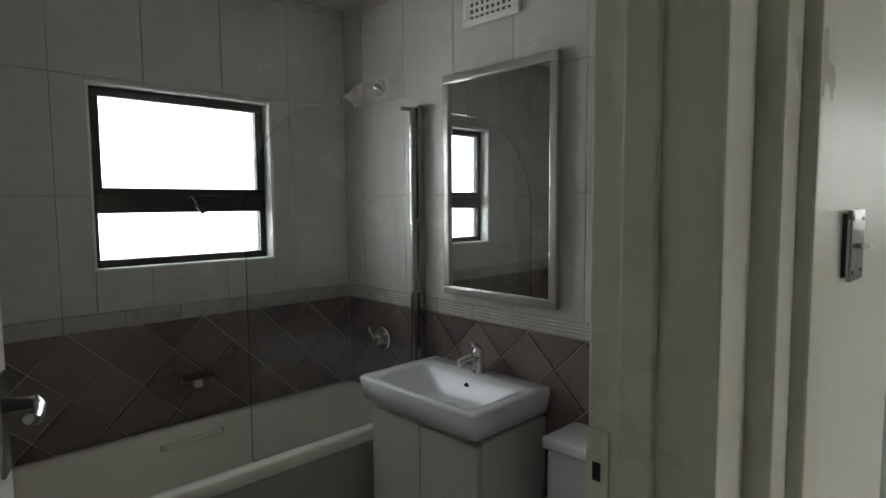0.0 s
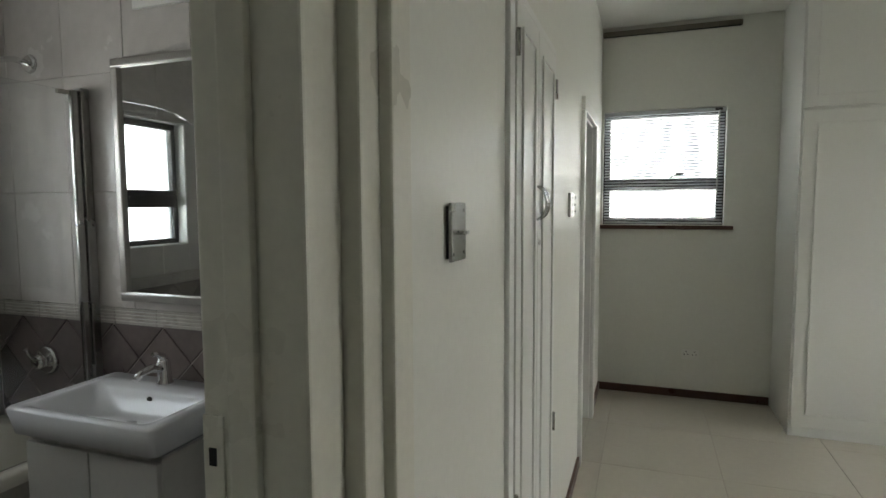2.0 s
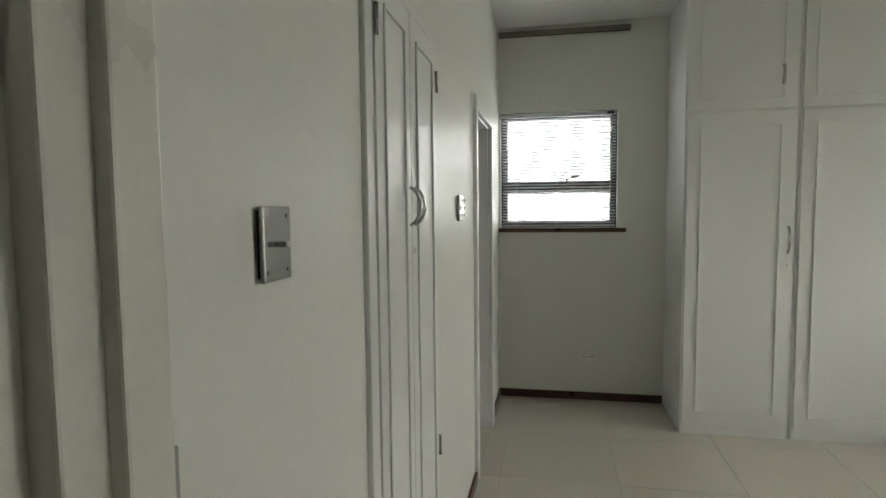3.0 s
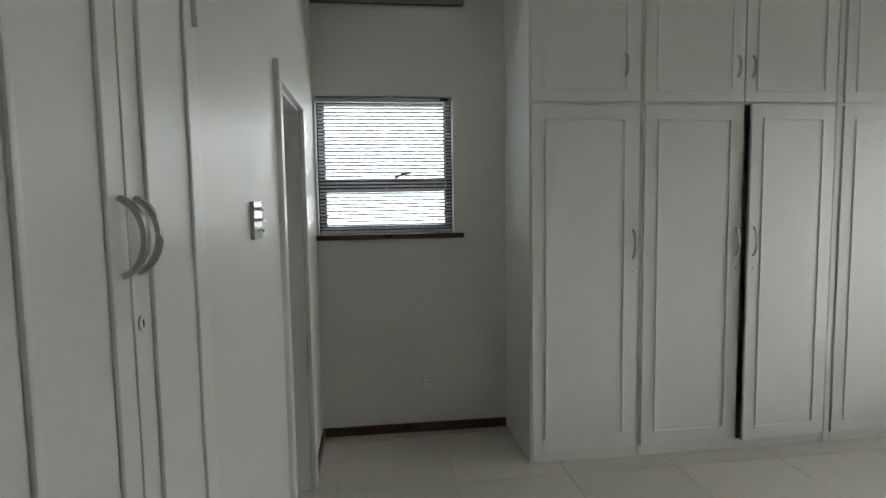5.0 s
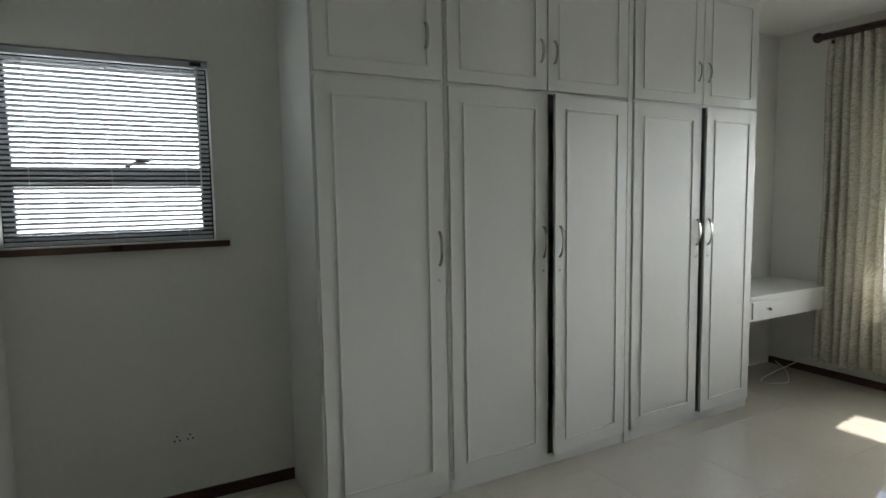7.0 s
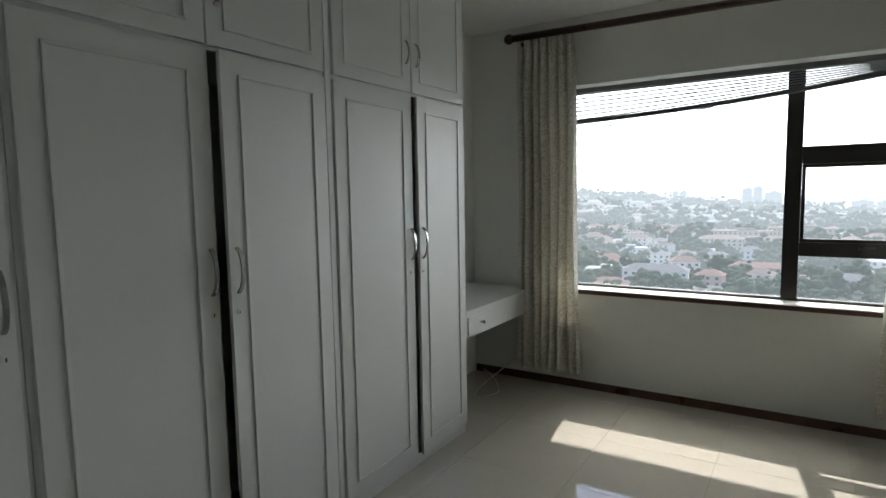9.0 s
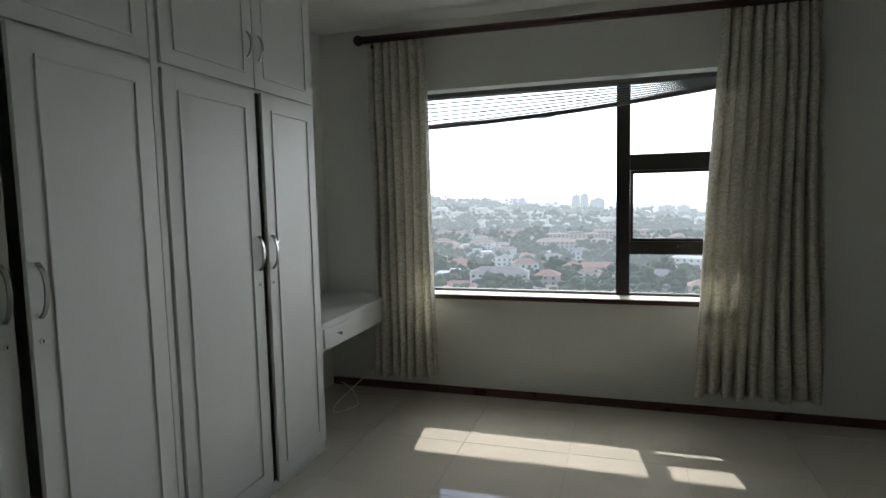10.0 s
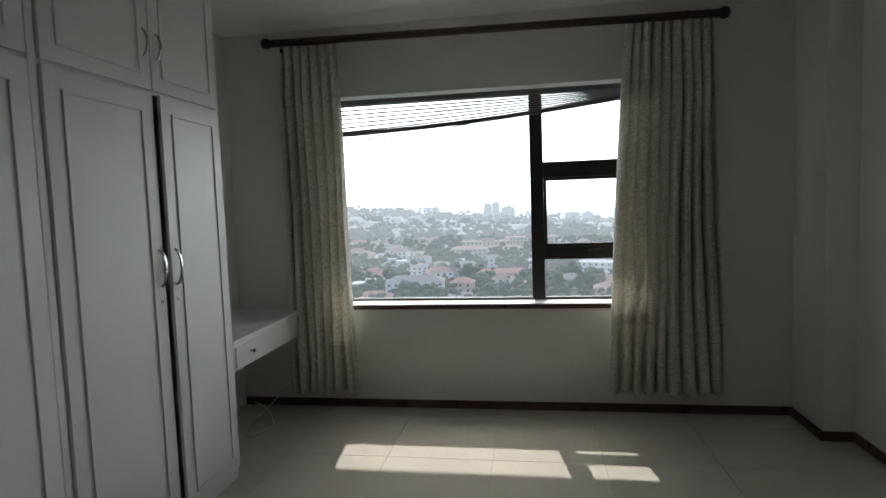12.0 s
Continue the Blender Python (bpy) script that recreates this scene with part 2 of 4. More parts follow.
structure("bathroom_ceiling", boxes((0.0, 2.1, 0.375, 2.57, 2.43, 2.53)), CEIL, "low white bathroom ceiling", "ceiling")
structure("bathroom_floor", boxes((0.0, 2.1, 0.25, 2.57, -0.1, 0.0)), SLATE, "dark tiled bathroom floor", "floor")

# skirting
for rows in (((5.065, 5.08, -0.97, 0.25),), ((1.105, 5.065, -5.205, -5.190),), ((1.09, 1.105, -5.205, -4.765), (0.925, 1.09, -4.780, -4.765), (0.91, 0.925, -4.780, -1.2)), ((2.62, 3.62, 0.235, 0.25),), ((4.49, 5.065, 0.235, 0.25),), ((1.17, 1.84, 0.235, 0.25),)):
    structure("baseboard", boxes(*[(*r, 0.0, 0.06) for r in rows], bevel=0.003), SKIRT, "dark stained timber skirting board", "baseboard")


# ---- windows ----
def bar_frame(name, axis, at, depth, rects, material, thing, label=""):
    """Rectangular frames of bars; each rect: u0, u1, z0, z1, bar width."""
    for u0, u1, z0, z1, w in rects:
        bm = bmesh.new()
        for a, b, c, d in ((u0, u1, z0, z0 + w), (u0, u1, z1 - w, z1), (u0, u0 + w, z0 + w, z1 - w), (u1 - w, u1, z0 + w, z1 - w)):
            box(bm, *((at, at + depth, a, b) if axis == "x" else (a, b, at, at + depth)), c, d, bevel=0.003)
        under(thing, part(name, bm, material, None, label))


def window_pane(axis, at, u0, u1, z0, z1, material, thing, tilt=None):
    bm = boxes((at, at + 0.005, u0, u1, z0, z1) if axis == "x" else (u0, u1, at, at + 0.005, z0, z1))
    p = part("pane", bm, material)
    p.visible_shadow = False
    under(thing, p)
    return p


# wide south window: fixed light, and a column with an awning sash that stands open
win = empty("window_1", (3.180, -5.290, 0.78), "wide dark bronze aluminium window with one sash ajar", "window", kind="structure")
x0, x1, z0, z1 = SWIN
bar_frame("window_frame", "y", -5.410, 0.05, [(x0, x1, z0, z1, 0.022)], FRAME, win)
under(win, part("mullion", boxes((2.723, 2.818, -5.415, -5.355, z0 + 0.022, z1 - 0.022), bevel=0.004), FRAME))
under(win, part("transom", boxes((x0 + 0.022, 2.723, -5.415, -5.355, 1.686, 1.800), bevel=0.004), FRAME))
under(win, part("transom", boxes((x0 + 0.022, 2.723, -5.415, -5.355, 1.086, 1.178), bevel=0.004), FRAME))
bar_frame("sash", "y", -5.405, 0.04, [(x0 + 0.036, 2.722, 1.179, 1.685, 0.022)], FRAME, win)
window_pane("y", -5.390, 2.818, x1 - 0.022, z0 + 0.022, z1 - 0.022, CLEAR, win)
window_pane("y", -5.390, x0 + 0.022, 2.723, 1.800, z1 - 0.022, CLEAR, win)
window_pane("y", -5.390, x0 + 0.058, 2.700, 1.201, 1.663, CLEAR, win)
window_pane("y", -5.390, x0 + 0.022, 2.723, z0 + 0.022, 1.086, CLEAR, win)
under(win, part("handle", tube(bmesh.new(), [(2.400, -5.355, 1.145), (2.400, -5.335, 1.145), (2.320, -5.330, 1.16)], 0.007, 8), FRAME))
under(win, part("window_sill", boxes((x0 - 0.03, x1 + 0.03, -5.204, -5.190, 0.748, 0.778), bevel=0.003), SKIRT, "dark varnished timber sill edge"))
under(win, part("sill_ledge", boxes((x0, x1, -5.356, -5.190, 0.779, 0.786)), GLOSS, "white painted ledge"))

# nook window
nw = empty("window_2", (5.15, -0.2, 1.325), "small dark-framed window behind a venetian blind", "window", kind="structure")
u0, u1, z0, z1 = NWIN
bar_frame("window_frame", "x", 5.16, 0.05, [(u0, u1, z0, z1, 0.05)], FRAME, nw)
under(nw, part("transom", boxes((5.155, 5.215, u0 + 0.05, u1 - 0.05, 1.595, 1.675), bevel=0.004), FRAME))
window_pane("x", 5.185, u0 + 0.05, u1 - 0.05, z0 + 0.05, 1.595, FROST, nw)
window_pane("x", 5.185, u0 + 0.05, u1 - 0.05, 1.675, z1 - 0.05, FROST, nw)
under(nw, part("handle", tube(bmesh.new(), [(5.15, -0.26, 1.675), (5.13, -0.26, 1.685), (5.125, -0.31, 1.71), (5.125, -0.36, 1.715)], 0.008, 8), FRAME))
under(nw, part("window_sill", boxes((5.045, 5.16, u0 - 0.06, 0.249, 1.292, 1.322), bevel=0.005), SKIRT, "dark varnished timber sill"))
blind = empty("venetian_blind", (5.11, -0.2, 1.325), "lowered white venetian blind with open slats in a small window", "blind")
under(blind, part("headrail", boxes((5.09, 5.125, u0 + 0.004, u1 - 0.004, 2.16, 2.19), bevel=0.003), BLINDM))
under(blind, part("bottom_rail", boxes((5.095, 5.12, u0 + 0.012, u1 - 0.012, 1.332, 1.348), bevel=0.003), BLINDM))
for i in range(36):
    z = 1.362 + i * 0.0223
    bm = strip(bmesh.new(), [(5.107 - 0.011, 0, 0), (5.107 - 0.004, 0, 0.0032), (5.107 + 0.004, 0, 0.0034), (5.107 + 0.011, 0, 0.0005)], (u1 - u0) / 2 - 0.012, 0.0006, (0, 1, 0))
    tilt = Matrix.Translation((5.107, 0, 0)) @ Matrix.Rotation(radians(33), 4, "Y") @ Matrix.Translation((-5.107, 0, 0))
    bmesh.ops.transform(bm, matrix=Matrix.Translation((0, (u0 + u1) / 2, z)) @ tilt, verts=bm.verts)
    under(blind, part("slat", bm, BLINDM))
for yy in (u0 + 0.12, (u0 + u1) / 2, u1 - 0.12):
    under(blind, part("ladder_cord", tube(bmesh.new(), [(5.096, yy, 1.34), (5.096, yy, 2.17)], 0.0011, 5), PLASTIC))
under(blind, part("tilt_wand", tube(bmesh.new(), [(5.088, u0 + 0.05, 2.17), (5.086, u0 + 0.055, 1.55)], 0.004, 6), PLASTIC))
under(blind, part("tilter", boxes((5.080, 5.092, u0 + 0.03, u0 + 0.08, 2.168, 2.184)), BLACK))

# bathroom window
bw = empty("window_3", (1.23, 2.50, 1.27), "dark-framed frosted bathroom window in a tiled wall", "window", kind="structure")
u0, u1, z0, z1 = BWIN
bar_frame("window_frame", "y", 2.47, 0.05, [(u0, u1, z0, z1, 0.034)], FRAME, bw)
bar_frame("sash", "y", 2.455, 0.03, [(u0 + 0.02, u1 - 0.02, 1.548, z1 - 0.012, 0.03)], FRAME, bw)
under(bw, part("transom", boxes((u0 + 0.034, u1 - 0.034, 2.466, 2.522, 1.482, 1.552), bevel=0.003), FRAME))
window_pane("y", 2.49, u0 + 0.034, u1 - 0.034, z0 + 0.034, 1.482, FROST, bw)
window_pane("y", 2.49, u0 + 0.034, u1 - 0.034, 1.552, z1 - 0.034, FROST, bw)
under(bw, part("handle", tube(bmesh.new(), [(1.24, 2.455, 1.535), (1.24, 2.435, 1.54), (1.262, 2.428, 1.505), (1.285, 2.425, 1.478)], 0.008, 8), FRAME))
under(bw, part("reveal_lining", boxes((u0, u0 + 0.008, 2.405, 2.468, z0, z1), (u1 - 0.008, u1, 2.405, 2.468, z0, z1), (u0, u1, 2.405, 2.468, z0 - 0.008, z0 + 0.006), (u0, u1, 2.405, 2.468, z1 - 0.006, z1 + 0.004)), GLOSS, "white tile edging"))


# ---- doors ----
fr = empty("door_frame_1", (0.58, 0.3, 0), "cream enamelled stepped door frame of the bathroom", "door frame", kind="structure")
for sx in (1, -1):
    def fx(v):
        return v if sx > 0 else 1.155 - v
    rows = [(0.955, 1.034, 0.264, 0.415), (1.032, 1.088, 0.235, 0.415), (1.086, 1.15, 0.217, 0.30)]
    bm = bmesh.new()
    for a, b, c, d in rows:
        lo, hi = sorted((fx(a), fx(b)))
        box(bm, lo, hi, c, d, 0, 2.12, bevel=0.004)
    under(fr, part("jamb", bm, TRIM))
    lo, hi = sorted((fx(0.943), fx(0.957)))
    under(fr, part("door_stop", boxes((lo, hi, 0.33, 0.37, 0, 2.06), bevel=0.004), TRIM))
under(fr, part("head", boxes((0.2, 0.955, 0.264, 0.415, 2.05, 2.12), bevel=0.006), TRIM))
under(fr, part("strike_plate", boxes((0.9505, 0.9545, 0.384, 0.414, 1.115, 1.24), bevel=0.0015), TRIM, "painted-over strike plate with bare edges"))
under(fr, part("strike_slot", boxes((0.9485, 0.9508, 0.394, 0.404, 1.178, 1.20)), BLACK))

d = empty("door_1", (0.22, 0.42, 0), "white bathroom door standing open", "door", kind="structure")
ang = math.atan2(1.16 - 0.43, 0.455 - 0.22)
leaf = part("leaf", boxes((0, 0.77, -0.02, 0.02, 0.01, 2.04), bevel=0.003), GLOSS)
leaf.parent = d
d.rotation_euler = (0, 0, ang)
pl = part("handle_plate", boxes((0.70, 0.742, -0.026, -0.0205, 1.11, 1.265), bevel=0.002), STEEL, d)
lv = part("lever", tube(bmesh.new(), [(0.72, -0.026, 1.215), (0.72, -0.065, 1.215), (0.705, -0.072, 1.212), (0.66, -0.074, 1.205), (0.615, -0.074, 1.222)], [0.011, 0.011, 0.010, 0.008, 0.007], 10), STEEL, d)

fr2 = empty("door_frame_2", (4.3, 0.3, 0), "white enamelled stepped door frame in the alcove", "door frame", kind="structure")
for a, b in ((3.62, 3.68), (4.385, 4.49)):
    under(fr2, part("architrave", boxes((a, b, 0.228, 0.255, 0, 1.999), bevel=0.006), GLOSS))
under(fr2, part("architrave", boxes((3.62, 4.49, 0.228, 0.255, 2.00, 2.072), bevel=0.006), GLOSS))
for a, b in ((3.66, 3.685), (4.385, 4.42)):
    under(fr2, part("jamb", boxes((a, b, 0.256, 0.39, 0, 2.03), bevel=0.004), GLOSS))
under(fr2, part("head", boxes((3.685, 4.385, 0.256, 0.39, 1.99, 2.07), bevel=0.004), GLOSS))
d2 = empty("door_2", (4.372, 0.352, 0), "white flush door standing open into the next room", "door", kind="structure")
d2.rotation_euler = (0, 0, radians(98))
part("leaf", boxes((0.052, 0.72, -0.02, 0.02, 0.01, 1.98), bevel=0.003), GLOSS, d2)
for hz in (0.25, 1.72):
    part("hinge", tube(bmesh.new(), [(0.045, 0.012, hz), (0.045, 0.012, hz + 0.1)], 0.007, 8), STEEL, d2)


# ---- cabinet doors ----
def bow_handle(length, reach):
    """A bow pull standing on the door's face: along z, reaching to -y, its middle at the origin."""
    pts = []
    for i in range(13):
        a = -1 + 2 * i / 12
        pts.append((0, -reach * math.sqrt(max(0.0, 1 - a * a * 0.93)) + reach * 0.25, a * length / 2))
    return strip(bmesh.new(), pts, 0.0068, 0.0036, (1, 0, 0))


def panel_door(w, h, inset, parent, name="door", handle=None, handle_z=None, key_z=None, hinge=None, hlen=0.16, hreach=0.040):
    """A flat door with an applied bead. Local: x along its width, z up, the face at y = -0.018."""
    dr = part(name, boxes((0.002, w - 0.002, -0.018, 0.0, 0.0, h), bevel=0.0025), GLOSS, parent)
    l, r, b, t = inset
    bm = bmesh.new()
    for a0, a1, c0, c1 in ((l, w - r, b, b + 0.012), (l, w - r, h - t - 0.012, h - t), (l, l + 0.012, b + 0.012, h - t - 0.012), (w - r - 0.012, w - r, b + 0.012, h - t - 0.012)):
        box(bm, a0, a1, -0.0252, -0.0178, c0, c1, bevel=0.0032)
    part("moulding", bm, GLOSS, dr)
    if handle is not None:
        hb = bow_handle(hlen, hreach)
        bmesh.ops.translate(hb, vec=(handle, -0.020, handle_z), verts=hb.verts)
        part("handle", hb, STEEL, dr, "satin steel bow handle")
    if key_z is not None:
        kb = tube(bmesh.new(), [(handle, -0.018, key_z), (handle, -0.0215, key_z)], 0.011, 12)
        part("keyhole_rose", kb, PLASTIC, dr)
        part("keyhole", boxes((handle - 0.002, handle + 0.002, -0.0222, -0.0216, key_z - 0.006, key_z + 0.005)), BLACK, dr)
    return dr


def wardrobe(name, ya, yb, doors, uppers, label, upper_in=0.042):
    """A floor-to-ceiling unit from ya (nearer the alcove) to yb; doors: (y_start, y_end, hinge at end?, degrees open, handle side)."""
    xf, xb = 4.506, 5.076
    w = empty(name, (xf, ya, 0), label, "wardrobe", "fitted wardrobes")
    for nm, dims in (("side_panel", (xf, xb, ya - 0.022, ya - 0.001, 0, CZ - 0.002)), ("side_panel", (xf, xb, yb + 0.001, yb + 0.022, 0, CZ - 0.002)),
                     ("back_panel", (xb - 0.012, xb, yb + 0.022, ya - 0.022, 0.062, CZ - 0.002)), ("plinth", (xf, xb - 0.012, yb + 0.022, ya - 0.022, 0.0, 0.062)),
                     ("shelf", (xf, xb - 0.012, yb + 0.022, ya - 0.022, 2.056, 2.078)), ("top_panel", (xf, xb - 0.012, yb + 0.022, ya - 0.022, CZ - 0.05, CZ - 0.002))):
        under(w, part(nm, boxes(dims, bevel=0.002), GLOSS))
    for i, (d0, d1, hinge_end, opened, hside) in enumerate(doors):
        wd = d0 - d1
        dr = panel_door(wd, 1.985, (0.078, 0.078, 0.075, 0.075), None, "door", 0.032 if hside == "l" else wd - 0.032, 1.20, 1.045, hlen=0.168)
        base = Matrix.Translation((xf, d0, 0.068)) @ Matrix.Rotation(radians(-90), 4, "Z")
        piv = Vector((wd, 0, 0)) if hinge_end else Vector((0, 0, 0))
        dr.parent = w
        dr.matrix_parent_inverse = Matrix.Translation(w.location).inverted()
        dr.matrix_basis = base @ Matrix.Translation(piv) @ Matrix.Rotation(radians(opened), 4, "Z") @ Matrix.Translation(-piv)
    for (d0, d1, hside) in uppers:
        wd = d0 - d1
        dr = panel_door(wd, CZ - 0.04 - 2.072, (0.07, 0.07, 0.06, 0.06), None, "upper_door", upper_in if hside == "l" else wd - upper_in, 0.20, None, hlen=0.118, hreach=0.03)
        dr.parent = w
        dr.matrix_parent_inverse = Matrix.Translation(w.location).inverted()
        dr.matrix_basis = Matrix.Translation((xf, d0, 2.072)) @ Matrix.Rotation(radians(-90), 4, "Z")
    return w


wardrobe("wardrobe", -0.975, -1.628, [(-0.985, -1.612, False, 0, "r")], [(-0.985, -1.612, "r")], "white single-door fitted wardrobe with top cupboard, closed", 0.085)
wardrobe("wardrobe", -1.628, -2.84, [(-1.645, -2.25, False, 0, "r"), (-2.268, -2.83, True, 3.6, "l")], [(-1.640, -2.245, "r"), (-2.249, -2.83, "l")], "white double-door fitted wardrobe, one door ajar")
wardrobe("wardrobe", -2.872, -4.04, [(-2.885, -3.48, False, 0, "r"), (-3.497, -4.028, True, 2.4, "l")], [(-2.885, -3.48, "r"), (-3.484, -4.028, "l")], "white double-door fitted wardrobe beside the desk, one door ajar")
tagged(part("filler_strip", boxes((4.494, 5.07, -2.871, -2.841, 0.0, CZ - 0.002), bevel=0.003), GLOSS), "white painted filler strip between two wardrobes", "trim", kind="structure")

# cupboard in the north wall
cup = empty("built_in_cupboard", (2.23, 0.25, 0.07), "white two-door cupboard built into the wall, closed", "cupboard")
for a, b in ((1.84, 1.895), (2.565, 2.60)):
    under(cup, part("frame_strip", boxes((a, b, 0.236, 0.252, 0.0, 2.06), bevel=0.004), GLOSS))
under(cup, part("frame_strip", boxes((1.895, 2.565, 0.236, 0.252, 2.03, 2.06), bevel=0.004), GLOSS))
for a, b, hs in ((1.898, 2.214, "r"), (2.216, 2.562, "l")):
    wd = b - a
    dr = panel_door(wd, 1.95, (0.06, 0.06, 0.06, 0.06), None, "door", wd - 0.026 if hs == "r" else 0.022, 1.42, 1.295 if hs == "l" else None, hlen=0.105)
    dr.parent = cup
    dr.matrix_parent_inverse = Matrix.Translation(cup.location).inverted()
    dr.location = (a, 0.25, 0.075)
    for hz in (0.55, 1.80):
        hx = 0.0 if hs == "r" else wd
        part("hinge", tube(bmesh.new(), [(hx, -0.021, hz), (hx, -0.021, hz + 0.07)], 0.006, 8), STEEL, dr)

# ---- desk ----
desk = empty("desk", (4.51, -4.5, 0.58), "white built-in desk shelf with a small drawer between wardrobe and wall", "desk")
under(desk, part("top", boxes((4.494, 5.078, -5.130, -4.042, 0.755, 0.782), bevel=0.004), GLOSS))
under(desk, part("apron", boxes((4.51, 4.53, -5.130, -4.042, 0.60, 0.754), bevel=0.002), GLOSS))
under(desk, part("underside", boxes((4.53, 5.078, -5.130, -4.042, 0.60, 0.618)), GLOSS))
drw = part("drawer", boxes((4.498, 4.51, -4.42, -4.08, 0.62, 0.736), bevel=0.003), GLOSS)
knob = part("knob", tube(bmesh.new(), [(4.498, -4.24, 0.683), (4.485, -4.24, 0.683), (4.48, -4.24, 0.683), (4.468, -4.24, 0.683)], [0.005, 0.005, 0.013, 0.010], 12), STEEL)
under(desk, drw, knob)
cable = bpy.data.curves.new("cable", "CURVE")
cable.dimensions, cable.bevel_depth = "3D", 0.004
sp = cable.splines.new("NURBS")
pts = [(4.95, -5.110, 0.05), (4.80, -5.060, 0.01), (4.66, -4.80, 0.008), (4.62, -4.780, 0.008), (4.72, -4.52, 0.01), (4.80, -4.66, 0.03), (4.74, -5.060, 0.10), (4.70, -5.180, 0.16)]
sp.points.add(len(pts) - 1)
for p, c in zip(sp.points, pts):
    p.co = (*c, 1)
sp.use_endpoint_u = True
cable.materials.append(PLASTIC)
tagged(new("cable", cable), "loose pale cable curled on the floor under the desk", "cable")


# ---- curtains ----
def curtain(name, xa_top, xb_top, xa_bot, xb_bot, z_top, z_bot, folds, seed, label):
    rng = random.Random(seed)
    nu, nv = 160, 48
    phase = [rng.uniform(-0.5, 0.5) for _ in range(folds + 2)]
    amp = [rng.uniform(0.6, 1.25) for _ in range(folds + 2)]
    verts, faces, uvs = [], [], []
    for j in range(nv + 1):
        v = j / nv
        for i in range(nu + 1):
            u = i / nu
            k = u * folds
            n = int(k)
            f = k - n
            ease = f * f * (3 - 2 * f)
            am = amp[n] * (1 - ease) + amp[n + 1] * ease
            ph = phase[n] * (1 - ease) + phase[n + 1] * ease
            wob = 0.16 * math.sin(v * 3.1 + seed + 2.2 * u)
            s = math.sin(math.tau * (k + wob * min(1, v * 2) + 0.25 * ph))
            s = math.copysign(abs(s) ** 0.75, s)
            gather = 0.5 + 0.5 * min(1, v / 0.18)
            depth = 0.054 * am * gather * s
            if v < 0.06:
                depth += 0.013 * math.sin(math.tau * folds * 3 * u) * (1 - v / 0.06)
            spread = v ** 0.8
            x = (xa_top + (xb_top - xa_top) * u) * (1 - spread) + (xa_bot + (xb_bot - xa_bot) * u) * spread
            x += 0.014 * am * gather * math.cos(math.tau * k + ph) + 0.012 * math.sin(5 * v + 9 * u + seed) * v
            z = z_top + (z_bot - z_top) * v + 0.012 * math.sin(k * 2.1 + seed) * v
            if v < 0.02:
                z += 0.016 * abs(math.sin(math.pi * folds * 2 * u))
            verts.append((x, -5.022 + depth, z))
            uvs.append((u * abs(xb_top - xa_top) * 2.1, v * (z_top - z_bot)))
    for j in range(nv):
        for i in range(nu):
            a = j * (nu + 1) + i
            faces.append((a, a + 1, a + nu + 2, a + nu + 1))
    me = bpy.data.meshes.new(name)
    me.from_pydata(verts, [], faces)
    layer = me.uv_layers.new(name="UVMap")
    for lp in me.loops:
        layer.data[lp.index].uv = uvs[lp.vertex_index]
    me.polygons.foreach_set("use_smooth", [True] * len(me.polygons))
    me.materials.append(CLOTH)
    ob = new(name, me)
    so = ob.modifiers.new("cloth", "SOLIDIFY")
    so.thickness = 0.0025
    return tagged(ob, label, "curtain", "curtains")


curtain("curtain", 4.575, 4.135, 4.585, 4.085, 2.70, 0.17, 7, 3, "narrow pale damask curtain drawn aside by the desk")
curtain("curtain", 2.170, 1.655, 2.305, 1.575, 2.678, 0.20, 9, 11, "wide pale damask curtain hanging in deep folds")
rod = empty("curtain_rod", (3.100, -4.990, 2.665), "dark stained wooden curtain pole with ball finials", "curtain rod")
rl, rr_ = Vector((4.610, -4.990, 2.690)), Vector((1.625, -4.990, 2.650))
under(rod, part("pole", tube(bmesh.new(), [rl, rr_], 0.026, 16), RODWOOD))
for c, s in ((rl, 1), (rr_, -1)):
    bm = bmesh.new()
    bmesh.ops.create_uvsphere(bm, u_segments=16, v_segments=10, radius=0.038, matrix=Matrix.Translation(c + Vector((s * 0.03, 0, 0))))
    for f in bm.faces:
        f.smooth = True
    under(rod, part("finial", bm, RODWOOD))
for bx_ in (4.53, 1.72):
    under(rod, part("bracket", boxes((bx_ - 0.014, bx_ + 0.014, -5.204, -4.990, 2.625, 2.65), (bx_ - 0.02, bx_ + 0.02, -5.204, -5.190, 2.585, 2.705), bevel=0.003), RODWOOD))

# the half-raised, crooked blind in the wide window, its backlit shade painted in
cb = empty("venetian_blind", (3.140, -5.230, 2.29), "raised venetian blind hanging crooked across the wide window", "blind")
under(cb, part("headrail", boxes((2.070, 4.290, -5.250, -5.212, 2.270, 2.303), bevel=0.003), SHADEDBLIND))


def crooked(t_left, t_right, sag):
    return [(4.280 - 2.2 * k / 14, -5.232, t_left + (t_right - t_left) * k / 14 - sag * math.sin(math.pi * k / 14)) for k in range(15)]


